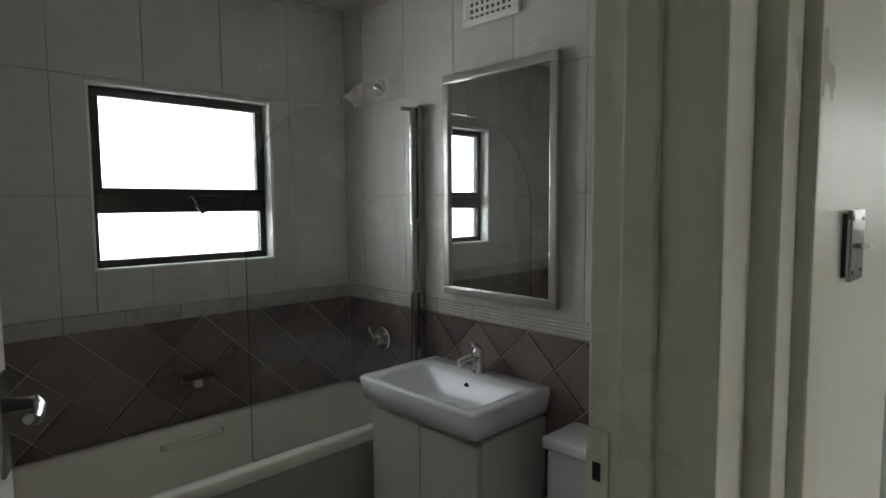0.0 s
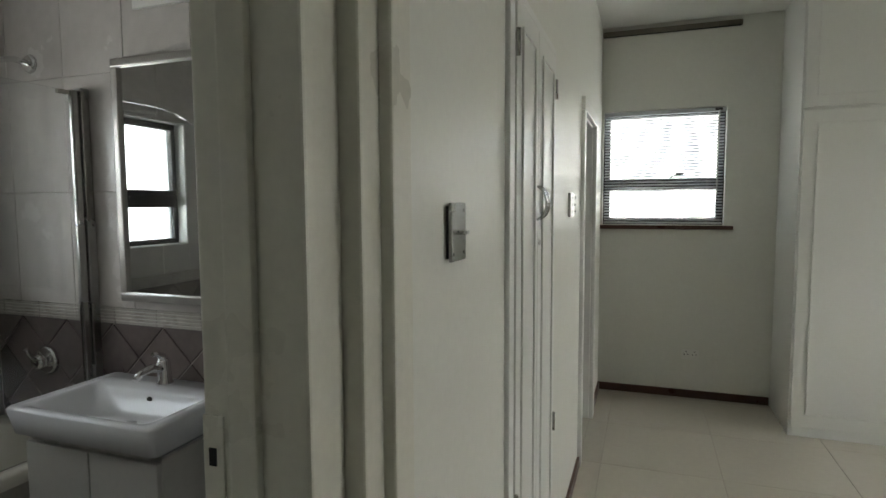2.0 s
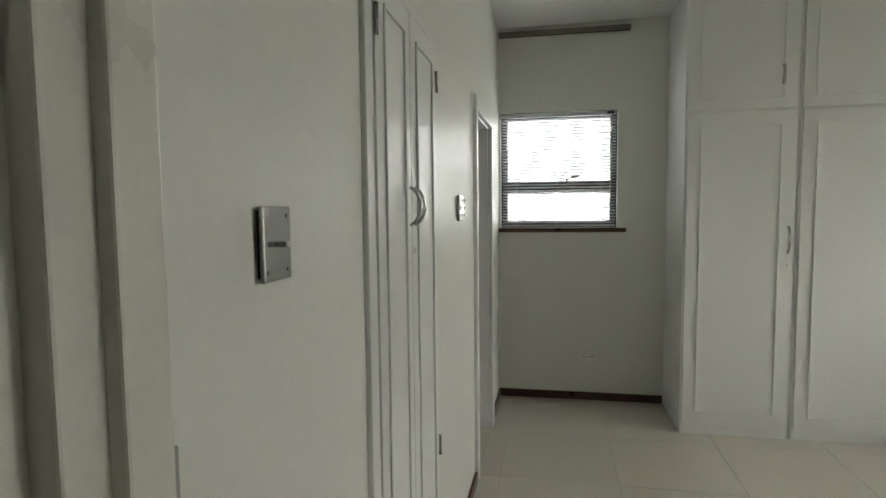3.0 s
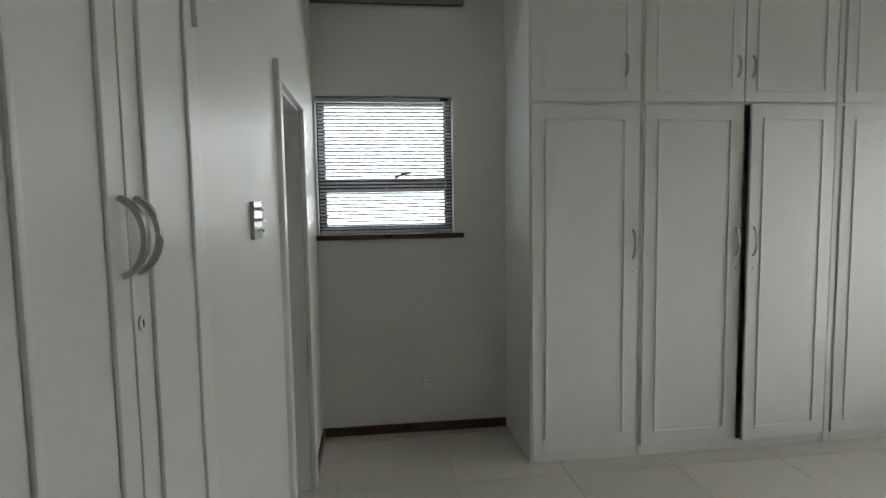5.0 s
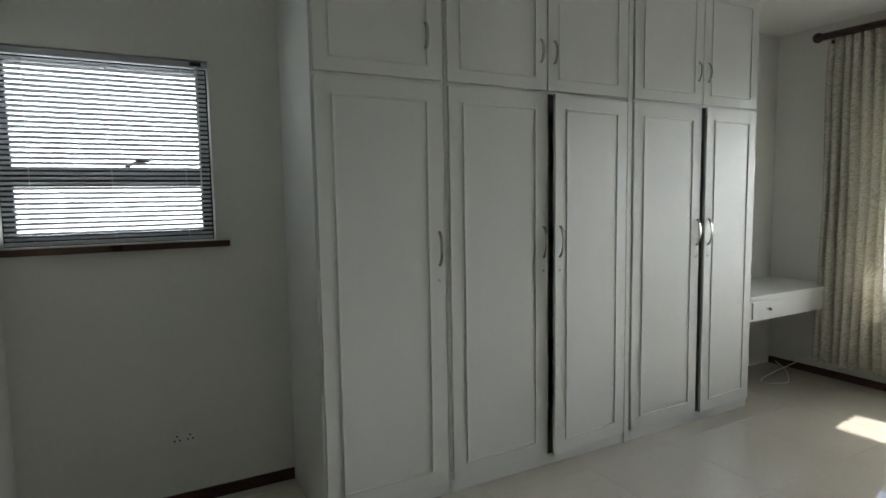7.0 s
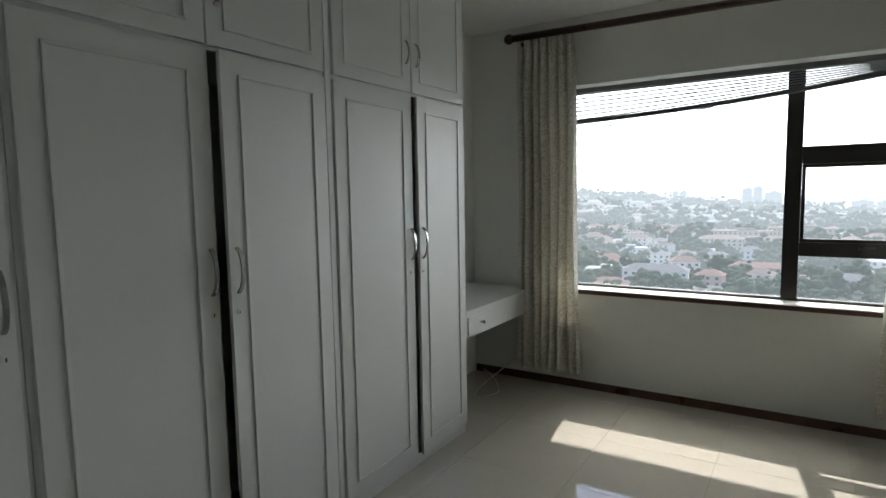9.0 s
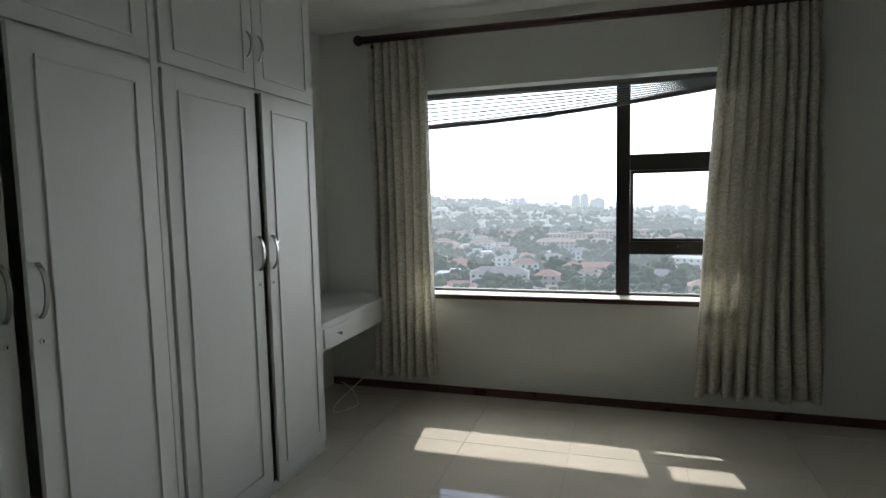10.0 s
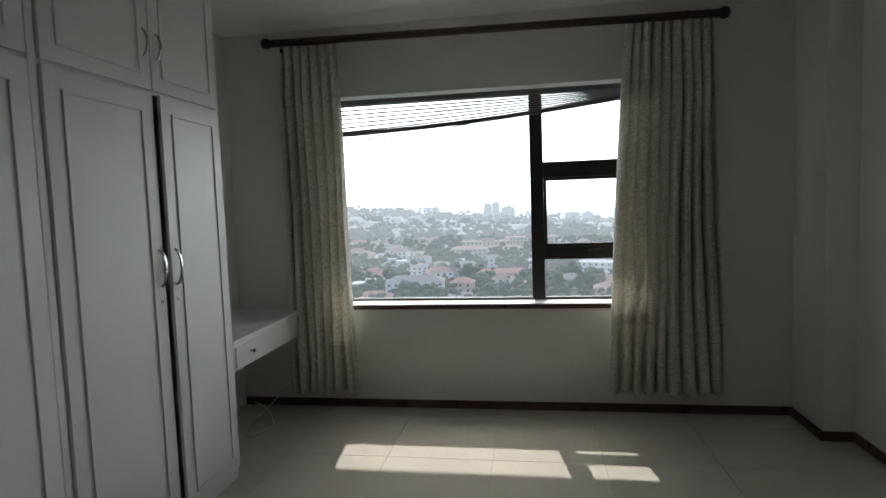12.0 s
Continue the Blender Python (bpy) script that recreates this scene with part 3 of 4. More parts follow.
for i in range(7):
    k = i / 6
    under(cb, part("slat", strip(bmesh.new(), crooked(2.262 - 0.19 * k, 2.266 - 0.03 * k, 0.02 * k), 0.0125, 0.0014, (0, 1, 0.14)), SHADEDBLIND))
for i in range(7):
    under(cb, part("slat", strip(bmesh.new(), crooked(2.068 - 0.0022 * i, 2.234 - 0.0022 * i, 0.03), 0.0125, 0.0008, (0, 1, 0.05)), SHADEDBLIND))
under(cb, part("bottom_rail", strip(bmesh.new(), crooked(2.048, 2.214, 0.03), 0.0125, 0.008, (0, 1, 0)), SHADEDBLIND))
under(cb, part("cord", tube(bmesh.new(), [(4.280, -5.225, 2.005), (3.840, -5.225, 2.018), (3.540, -5.225, 2.05), (3.240, -5.225, 2.085)], 0.004, 6), SHADEDBLIND))

# ---- small fixtures ----
sw = empty("light_switch", (1.42, 0.25, 1.44), "brushed steel light switch plate with one toggle on a white wall", "light switch")
under(sw, part("plate", boxes((1.378, 1.462, 0.236, 0.2435, 1.388, 1.496), bevel=0.003), STEEL), part("back_box", boxes((1.384, 1.456, 0.2435, 0.25, 1.394, 1.490)), FRAME),
      part("toggle", boxes((1.414, 1.428, 0.219, 0.236, 1.437, 1.445), bevel=0.002), CHROME))
for sx in (1.39, 1.45):
    for sz in (1.402, 1.482):
        under(sw, part("screw", tube(bmesh.new(), [(sx, 0.236, sz), (sx, 0.2345, sz)], 0.003, 8), STEEL))
sw2 = empty("light_switch", (3.13, 0.25, 1.5), "brushed steel light switch plate with three rockers beside the alcove door", "light switch")
under(sw2, part("plate", boxes((3.09, 3.21, 0.237, 0.249, 1.43, 1.542), bevel=0.003), STEEL))
for k in range(3):
    under(sw2, part("toggle", boxes((3.14, 3.156, 0.222, 0.237, 1.45 + 0.032 * k, 1.46 + 0.032 * k), bevel=0.002), CHROME))
plug = empty("wall_socket", (5.08, -0.43, 0.335), "white double wall socket in the alcove", "wall socket")
under(plug, part("plate", boxes((5.071, 5.0795, -0.492, -0.368, 0.295, 0.378), bevel=0.003), PLASTIC))
for yy in (-0.462, -0.402):
    for dy, dz in ((0, 0.018), (-0.012, -0.004), (0.012, -0.004)):
        under(plug, part("socket_hole", tube(bmesh.new(), [(5.0715, yy + dy, 0.340 + dz), (5.0702, yy + dy, 0.340 + dz)], 0.0045, 8), BLACK))
rail = empty("curtain_track", (5.06, -0.23, 2.77), "taupe curtain track fixed high on the alcove wall", "curtain track")
under(rail, part("track", boxes((5.035, 5.079, -0.71, 0.245, 2.755, 2.79), bevel=0.004), RAIL), part("runner_groove", boxes((5.048, 5.062, -0.70, 0.24, 2.751, 2.755)), BLACK))
# Added strip that stands for the gap line between architrave and wall.
tagged(part("keeper_plate", boxes((1.184, 1.194, 0.2465, 0.2495, 1.165, 1.235), bevel=0.001), STEEL), "thin steel strip standing in for a gap line beside the door frame", "plate")

# ---- bathroom ----
tub = empty("bathtub", (1.07, 2.1, 0), "ivory built-in bathtub with a tiled front panel", "bathtub")
TX0, TX1, TY0, TY1, TZ = 0.13, 1.968, 1.80, 2.394, 0.64


def tub_shell():
    bm = bmesh.new()
    loops = []
    def loop(inx, iny, r, z):
        xa, xb, ya, yb = TX0 + inx, TX1 - inx, TY0 + iny, TY1 - iny
        ring = []
        for cx, cy, a0 in ((xb - r, yb - r, 0), (xa + r, yb - r, 90), (xa + r, ya + r, 180), (xb - r, ya + r, 270)):
            for k in range(7):
                a = radians(a0 + 15 * k)
                ring.append(bm.verts.new((cx + r * math.cos(a), cy + r * math.sin(a), z)))
        loops.append(ring)
    loop(0.0, 0.0, 0.02, TZ - 0.045)
    loop(0.0, 0.0, 0.02, TZ - 0.01)
    loop(0.008, 0.008, 0.025, TZ)
    loop(0.05, 0.05, 0.10, TZ)
    loop(0.062, 0.06, 0.11, TZ - 0.012)
    loop(0.10, 0.085, 0.12, TZ - 0.22)
    loop(0.17, 0.12, 0.10, TZ - 0.37)
    loop(0.24, 0.16, 0.08, TZ - 0.40)
    for a, b in zip(loops, loops[1:]):
        n = len(a)
        for k in range(n):
            bm.faces.new((a[k], a[(k + 1) % n], b[(k + 1) % n], b[k])).smooth = True
    bm.faces.new(loops[-1])
    return bm


under(tub, part("tub", tub_shell(), ACRYLIC))
under(tub, part("front_panel", boxes((TX0, TX1, TY0 + 0.03, TY0 + 0.045, 0.0, TZ - 0.045)), LGROUT))
under(tub, part("grip", tube(bmesh.new(), [(1.05, 2.318, 0.585), (1.06, 2.30, 0.59), (1.27, 2.30, 0.598), (1.28, 2.318, 0.595)], 0.011, 10), ACRYLIC))
under(tub, part("overflow", tube(bmesh.new(), [(1.90, 2.10, 0.52), (1.892, 2.10, 0.52)], 0.028, 16), CHROME))

screen = empty("bath_screen", (1.58, 1.845, 0.64), "clear glass bath screen with a rounded corner on an aluminium post", "shower screen")
bm = bmesh.new()
outline = [(1.94, 0.645), (1.94, 1.90), (1.62, 1.90)] + [(1.62 - 0.43 * math.sin(a * math.pi / 24), 1.47 + 0.43 * math.cos(a * math.pi / 24)) for a in range(1, 12)] + [(1.19, 1.47), (1.19, 0.645)]
front = [bm.verts.new((x, 1.840, z)) for x, z in outline]
back = [bm.verts.new((x, 1.846, z)) for x, z in outline]
bm.faces.new(front)
bm.faces.new(back[::-1])
for k in range(len(outline)):
    n = (k + 1) % len(outline)
    bm.faces.new((front[k], back[k], back[n], front[n]))
gp = part("glass_panel", bm, CLEAR)
gp.visible_shadow = False
under(screen, gp)
under(screen, part("wall_post", boxes((1.935, 1.969, 1.825, 1.861, 0.645, 1.915), bevel=0.004), STEEL), part("hinge_profile", boxes((1.905, 1.933, 1.832, 1.854, 0.645, 1.905), bevel=0.006), STEEL))
under(screen, part("clip", boxes((1.86, 1.90, 1.834, 1.852, 1.885, 1.90), bevel=0.002), RAIL))

sh = empty("shower_head", (1.97, 2.12, 2.03), "chrome shower head on a short wall arm", "shower head")
under(sh, part("rose_plate", tube(bmesh.new(), [(1.971, 2.12, 2.03), (1.958, 2.12, 2.03)], [0.036, 0.028], 16), CHROME),
      part("arm", tube(bmesh.new(), [(1.965, 2.12, 2.03), (1.91, 2.12, 2.035), (1.85, 2.12, 2.02), (1.825, 2.12, 1.995)], 0.011, 10), CHROME),
      part("head", tube(bmesh.new(), [(1.832, 2.12, 2.004), (1.815, 2.12, 1.978), (1.795, 2.12, 1.945), (1.788, 2.12, 1.935)], [0.014, 0.020, 0.038, 0.036], 16), CHROME))
tapm = empty("bath_mixer", (1.97, 2.12, 0.88), "chrome bath mixer with a round control on the tiled wall", "tap")
under(tapm, part("rose_plate", tube(bmesh.new(), [(1.969, 2.12, 0.89), (1.955, 2.12, 0.89)], [0.06, 0.05], 20), CHROME), part("control", tube(bmesh.new(), [(1.955, 2.12, 0.89), (1.93, 2.12, 0.89), (1.915, 2.12, 0.89)], [0.025, 0.03, 0.022], 14), CHROME),
      part("lever", tube(bmesh.new(), [(1.92, 2.12, 0.895), (1.895, 2.12, 0.93), (1.885, 2.12, 0.95)], 0.008, 8), CHROME))
soap = empty("soap_dish", (1.21, 2.39, 0.81), "small dark soap dish fixed to slate tiles", "soap dish")
under(soap, part("tray", boxes((1.16, 1.27, 2.335, 2.394, 0.815, 0.83), bevel=0.005), SKIRT), part("bracket", boxes((1.20, 1.23, 2.36, 2.394, 0.775, 0.815), bevel=0.004), PLASTIC))

# vanity: cabinet and basin
van = empty("vanity_cabinet", (1.79, 1.475, 0), "white two-door vanity cabinet under a ceramic basin", "cabinet")
under(van, part("body", boxes((1.635, 1.968, 1.205, 1.745, 0.0, 0.765), bevel=0.003), VANITY))
for a, b, h in ((1.208, 1.473, 1.45), (1.477, 1.742, 1.50)):
    dr = part("door", boxes((1.617, 1.634, a, b, 0.06, 0.755), bevel=0.003), VANITY)
    under(van, dr)
    hd = part("handle", tube(bmesh.new(), [(1.617, h, 0.68), (1.588, h, 0.68), (1.582, h, 0.674), (1.582, h, 0.566), (1.588, h, 0.56), (1.617, h, 0.56)], 0.006, 8), STEEL, None, "steel bar handle")
    hd.parent = dr
    hd.matrix_parent_inverse = dr.matrix_parent_inverse.copy()


def basin_mesh():
    bm = bmesh.new()
    xa, xb, ya, yb = 1.572, 1.968, 1.178, 1.768
    loops = []
    def loop(x0_, x1_, y0_, y1_, r, z):
        ring = []
        for cx, cy, a0 in ((x1_ - r, y1_ - r, 0), (x0_ + r, y1_ - r, 90), (x0_ + r, y0_ + r, 180), (x1_ - r, y0_ + r, 270)):
            for k in range(6):
                a = radians(a0 + 18 * k)
                ring.append(bm.verts.new((cx + r * math.cos(a), cy + r * math.sin(a), z)))
        loops.append(ring)
    loop(xa + 0.06, xb, ya + 0.04, yb - 0.04, 0.02, 0.766)
    loop(xa + 0.015, xb, ya + 0.012, yb - 0.012, 0.02, 0.79)
    loop(xa, xb, ya, yb, 0.016, 0.868)
    loop(xa + 0.006, xb - 0.001, ya + 0.006, yb - 0.006, 0.016, 0.876)
    loop(xa + 0.035, xb - 0.105, ya + 0.05, yb - 0.05, 0.03, 0.874)
    loop(xa + 0.045, xb - 0.112, ya + 0.062, yb - 0.062, 0.035, 0.862)
    loop(xa + 0.10, xb - 0.135, ya + 0.14, yb - 0.14, 0.05, 0.80)
    loop(xa + 0.16, xb - 0.17, ya + 0.24, yb - 0.24, 0.03, 0.785)
    for a, b in zip(loops, loops[1:]):
        n = len(a)
        for k in range(n):
            bm.faces.new((a[k], a[(k + 1) % n], b[(k + 1) % n], b[k])).smooth = True
    bm.faces.new(loops[-1])
    bm.faces.new(loops[0][::-1])
    return bm


bas = empty("wash_basin", (1.77, 1.473, 0.766), "square white ceramic wash basin on a vanity cabinet", "basin")
under(bas, part("bowl", basin_mesh(), CERAMIC), part("overflow_hole", tube(bmesh.new(), [(1.851, 1.473, 0.843), (1.8445, 1.473, 0.840)], 0.010, 12), BLACK),
      part("drain", tube(bmesh.new(), [(1.765, 1.473, 0.786), (1.765, 1.473, 0.790)], 0.022, 16), CHROME))
mix = empty("basin_mixer", (1.915, 1.473, 0.875), "chrome single-lever basin mixer", "tap")
under(mix, part("body", tube(bmesh.new(), [(1.915, 1.473, 0.875), (1.915, 1.473, 0.882), (1.915, 1.473, 0.90), (1.912, 1.473, 0.955), (1.91, 1.473, 0.965)], [0.029, 0.028, 0.023, 0.022, 0.019], 16), CHROME),
      part("spout", tube(bmesh.new(), [(1.912, 1.473, 0.93), (1.86, 1.473, 0.945), (1.81, 1.473, 0.937), (1.795, 1.473, 0.92)], [0.017, 0.014, 0.012, 0.012], 12), CHROME),
      part("lever", tube(bmesh.new(), [(1.91, 1.473, 0.965), (1.905, 1.473, 0.976), (1.885, 1.473, 0.986), (1.868, 1.473, 0.990)], [0.018, 0.014, 0.008, 0.008], 10), CHROME))

mir = empty("wall_mirror", (1.966, 1.43, 1.17), "rectangular wall mirror in a silver frame above the basin", "mirror")
bm = bmesh.new()
my0, my1, mz0, mz1, fw = 1.148, 1.688, 1.150, 2.006, 0.032
for a, b, c, d_ in ((my0, my1, mz0, mz0 + fw), (my0, my1, mz1 - fw, mz1), (my0, my0 + fw, mz0 + fw, mz1 - fw), (my1 - fw, my1, mz0 + fw, mz1 - fw)):
    box(bm, 1.940, 1.968, a, b, c, d_, bevel=0.006)
under(mir, part("frame", bm, SILVER), part("glass", boxes((1.952, 1.966, my0 + fw - 0.004, my1 - fw + 0.004, mz0 + fw - 0.004, mz1 - fw + 0.004)), MIRROR))

vent = empty("air_vent", (1.965, 1.45, 2.17), "white louvred air vent near the ceiling", "vent")
bm = boxes((1.952, 1.968, 1.32, 1.585, 2.165, 2.19), (1.952, 1.968, 1.32, 1.585, 2.335, 2.36), (1.952, 1.968, 1.32, 1.345, 2.19, 2.335), (1.952, 1.968, 1.56, 1.585, 2.19, 2.335), bevel=0.003)
under(vent, part("frame", bm, PLASTIC), part("backing", boxes((1.962, 1.968, 1.345, 1.56, 2.19, 2.335)), BLACK))
for k in range(9):
    under(vent, part("bar", boxes((1.955, 1.961, 1.345 + 0.0255 * k, 1.356 + 0.0255 * k, 2.19, 2.335)), PLASTIC))
for k in range(6):
    under(vent, part("bar", boxes((1.953, 1.960, 1.345, 1.56, 2.20 + 0.0245 * k, 2.209 + 0.0245 * k)), PLASTIC))

wc = empty("toilet", (1.78, 0.88, 0), "white ceramic toilet with a low cistern beside the basin", "toilet")
under(wc, part("cistern", boxes((1.79, 1.966, 0.66, 1.075, 0.40, 0.745), bevel=0.02), CERAMIC), part("cistern_lid", boxes((1.778, 1.967, 0.65, 1.085, 0.745, 0.785), bevel=0.012), CERAMIC))
bm = bmesh.new()
bmesh.ops.create_uvsphere(bm, u_segments=24, v_segments=12, radius=1, matrix=Matrix.Translation((1.60, 0.87, 0.22)) @ Matrix.Diagonal((0.27, 0.19, 0.22, 1)))
for f in bm.faces:
    f.smooth = True
under(wc, part("bowl", bm, CERAMIC), part("seat", tube(bmesh.new(), [(1.60, 0.87, 0.405), (1.60, 0.87, 0.435)], [0.19, 0.185], 24), PLASTIC))

# ---- the city beyond the window ----
def ground_z(x, y):
    """The valley floor, and the ridge that closes it."""
    far = -y
    z = -46.0
    z += 43 * max(0, min(1, (x - 0.10 * far) / 420)) * max(0, min(1, (far - 380) / 1000))
    z += 5 * noise.noise(Vector((x / 240, y / 240, 0))) + 5 * noise.noise(Vector((x / 700, y / 700, 3)))
    z -= 24 * max(0, min(1, (120 - x) / 350)) * max(0, min(1, (far - 700) / 700))
    if far > 2000:
        z += 10 * noise.noise(Vector((x / 300, 1.5, 7))) * min(1, (far - 2000) / 800)
    if far < 160:
        z = -46 - (160 - far) * 0.05
    return z


# Painted haze: how strongly ground, houses and trees glow in each distance row.
HAZE_GLOW = (0.16, 0.26, 0.39, 0.52)
EARTH = [painted_haze_mat(f"far_ground_{k}", (0.10, 0.12, 0.08), HAZE_GLOW[k], 0.35) for k in range(4)] + [painted_haze_mat("far_ground_4", (0.10, 0.12, 0.10), 0.80, 0.2)]
nx, ny = 90, 110
gv, gf = [], []
for j in range(ny + 1):
    yy = -6.6 - 4600 * (j / ny) ** 1.9
    for i in range(nx + 1):
        xx = (i / nx - 0.5) * 2 * (900 + 4200 * (j / ny))
        gv.append((xx, yy, ground_z(xx, yy)))
for j in range(ny):
    for i in range(nx):
        a = j * (nx + 1) + i
        gf.append((a, a + 1, a + nx + 2, a + nx + 1))
# the white hazy sky low over the horizon
veil = bpy.data.materials.new("hazy_sky")
veil.use_nodes = True
vb = veil.node_tree.nodes["Principled BSDF"]
vb.inputs["Base Color"].default_value = (0, 0, 0, 1)
vb.inputs["Emission Color"].default_value = (0.96, 0.985, 1.0, 1)
vb.inputs["Emission Strength"].default_value = 2.4
sv, sf = [], []
for i in range(41):
    a = radians(-100 + 5 * i)
    for z in (-120, 1700):
        sv.append((4700 * math.sin(a), -4700 * math.cos(a), z))
for i in range(40):
    sf.append((2 * i, 2 * i + 2, 2 * i + 3, 2 * i + 1))
sm = bpy.data.meshes.new("backdrop")
sm.from_pydata(sv, [], sf)
sm.materials.append(veil)
tagged(new("backdrop", sm), "bright white hazy sky above the horizon", "sky", kind="structure")
gm = bpy.data.meshes.new("ground")
gm.from_pydata(gv, [], gf)
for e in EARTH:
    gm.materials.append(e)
# Farther faces take the materials with more painted haze.
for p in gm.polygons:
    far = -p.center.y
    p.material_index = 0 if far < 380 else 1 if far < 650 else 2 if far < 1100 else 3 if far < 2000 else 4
tagged(new("ground", gm), "valley ground with haze painted in, rising to a distant ridge", "ground", kind="structure")

# Plaster, roofs and panes, each in four copies with more haze painted in.
HOUSE_WALLS = [[painted_haze_mat(f"house_plaster_{c}_{h}", col, HAZE_GLOW[h], 0.12) for h in range(4)] for c, col in enumerate(((0.78, 0.77, 0.73), (0.56, 0.49, 0.40), (0.58, 0.43, 0.36), (0.58, 0.59, 0.61)))]
HOUSE_ROOFS = [[painted_haze_mat(f"roof_tile_{c}_{h}", col, HAZE_GLOW[h], 0.25) for h in range(4)] for c, col in enumerate(((0.38, 0.22, 0.17), (0.24, 0.23, 0.23), (0.36, 0.24, 0.19), (0.62, 0.62, 0.62)))]
PANES = [painted_haze_mat(f"far_window_{h}", (0.05, 0.06, 0.07), HAZE_GLOW[h], 0.2, 0.3) for h in range(4)]


def tier(far):
    return 0 if far < 380 else 1 if far < 650 else 2 if far < 1100 else 3


def house(name, x, y, turn, w, d_, storeys, roof_h, wall_c, roof_c, label, category="house"):
    far = -y
    k = tier(far)
    h = storeys * 3.0
    hs = new(name)
    tagged(hs, label, category, "houses in the valley")
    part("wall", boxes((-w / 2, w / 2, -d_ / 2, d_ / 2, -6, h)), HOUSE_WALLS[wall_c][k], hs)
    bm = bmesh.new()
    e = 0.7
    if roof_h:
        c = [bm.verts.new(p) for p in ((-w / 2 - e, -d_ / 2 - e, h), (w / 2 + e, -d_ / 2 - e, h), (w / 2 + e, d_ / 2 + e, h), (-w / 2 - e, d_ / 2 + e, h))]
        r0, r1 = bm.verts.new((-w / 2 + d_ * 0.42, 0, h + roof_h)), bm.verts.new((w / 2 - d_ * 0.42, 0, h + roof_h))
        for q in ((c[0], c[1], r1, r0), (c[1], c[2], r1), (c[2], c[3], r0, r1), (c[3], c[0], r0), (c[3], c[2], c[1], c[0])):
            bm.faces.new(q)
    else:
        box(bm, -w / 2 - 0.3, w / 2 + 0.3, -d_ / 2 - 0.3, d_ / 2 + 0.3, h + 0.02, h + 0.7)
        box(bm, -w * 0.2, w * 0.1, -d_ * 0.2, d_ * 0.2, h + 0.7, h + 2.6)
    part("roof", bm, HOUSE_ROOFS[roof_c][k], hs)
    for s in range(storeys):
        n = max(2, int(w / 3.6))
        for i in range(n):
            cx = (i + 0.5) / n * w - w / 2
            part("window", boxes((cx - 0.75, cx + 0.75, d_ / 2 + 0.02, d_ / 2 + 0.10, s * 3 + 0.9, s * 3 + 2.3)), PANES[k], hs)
        for i in range(2):
            cy = (i + 0.5) / 2 * d_ - d_ / 2
            part("window", boxes((w / 2 + 0.02, w / 2 + 0.10, cy - 0.7, cy + 0.7, s * 3 + 0.9, s * 3 + 2.3)), PANES[k], hs)
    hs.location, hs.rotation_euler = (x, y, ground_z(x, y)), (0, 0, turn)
    return hs


rng = random.Random(21)
taken = []


def free(x, y, r):
    if any((x - a) ** 2 + (y - b) ** 2 < (r + c) ** 2 for a, b, c in taken):
        return False
    taken.append((x, y, r))
    return True


for x, y, turn, w, d_, st, rh, wc_, rc, lab, cat in (
        (66, -302, 0.12, 31, 14, 3, 3.2, 0, 1, "long white three-storey block with a grey hipped roof", "building"),
        (95, -312, 0.1, 19, 12, 2, 0, 0, 3, "white two-storey house with a flat roof", "house"),
        (112, -372, 0.25, 20, 12, 2, 3.0, 2, 0, "pink house with a broad red hipped roof", "house"),
        (84, -283, 0.3, 17, 11, 1, 3.2, 2, 0, "low house with a terracotta hipped roof", "house"),
        (43, -322, -0.1, 13, 10, 2, 2.8, 2, 0, "pink house with a red hipped roof among trees", "house"),
        (34, -292, 0.1, 24, 10, 1, 1.6, 3, 1, "low grey-roofed building among trees", "building"),
        (0, -440, -0.25, 24, 16, 1, 4.5, 0, 3, "hall under a peaked white tent roof", "building"),
        (-42, -385, -0.35, 32, 15, 3, 1.2, 0, 3, "white three-storey block with a pale low roof", "building"),
        (-16, -335, -0.3, 18, 11, 2, 2.6, 3, 1, "pale two-storey house with a grey roof", "house"),
        (58, -497, 0.08, 31, 16, 4, 2.5, 1, 2, "sandy four-storey apartment block", "building"),
        (29, -520, 0.0, 34, 14, 3, 2.5, 2, 2, "brown apartment block beside a sandy one", "building"),
        (74, -420, 0.15, 30, 13, 2, 2.8, 1, 1, "sandy row of houses with low roofs", "building"),
        (48, -560, 0.1, 46, 18, 4, 0, 1, 2, "long sandy apartment block with a flat roof", "building"),
        (4, -590, -0.05, 52, 16, 4, 0, 2, 2, "brick-coloured apartment block with a flat roof", "building"),
        (110, -420, 0.3, 26, 13, 3, 0, 0, 3, "white apartment block on the slope", "building"),
        (22, -370, 0.05, 34, 13, 2, 2.6, 2, 0, "peach row of houses with red tiled roofs", "building")):
    taken.append((x, y, w * 0.6))
    house(cat if cat == "house" else "apartment_building", x, y, turn, w, d_, st, rh, wc_, rc, lab, cat)
for x, y, w, st in ((136, -1750, 24, 15), (112, -1765, 22, 16), (76, -1790, 42, 12), (306, -1800, 18, 10), (328, -1800, 14, 9), (-120, -1800, 46, 8), (-175, -1900, 34, 8), (-290, -1900, 44, 7)):
    k = new("tower_block")
    tagged(k, "pale grey high-rise block on the hazy ridge", "building", "towers on the ridge")
    part("wall", boxes((-w / 2, w / 2, -12, 12, -20, st * 3.2), (-w / 4, w / 6, -5, 5, st * 3.2, st * 3.2 + 5)), HOUSE_WALLS[3][3], k)
    for s in range(st):
        part("window_band", boxes((-w / 2 + 2, w / 2 - 2, 12.05, 12.4, s * 3.2 + 1, s * 3.2 + 2.3)), PANES[3], k)
    k.location = (x, y, ground_z(x, y))
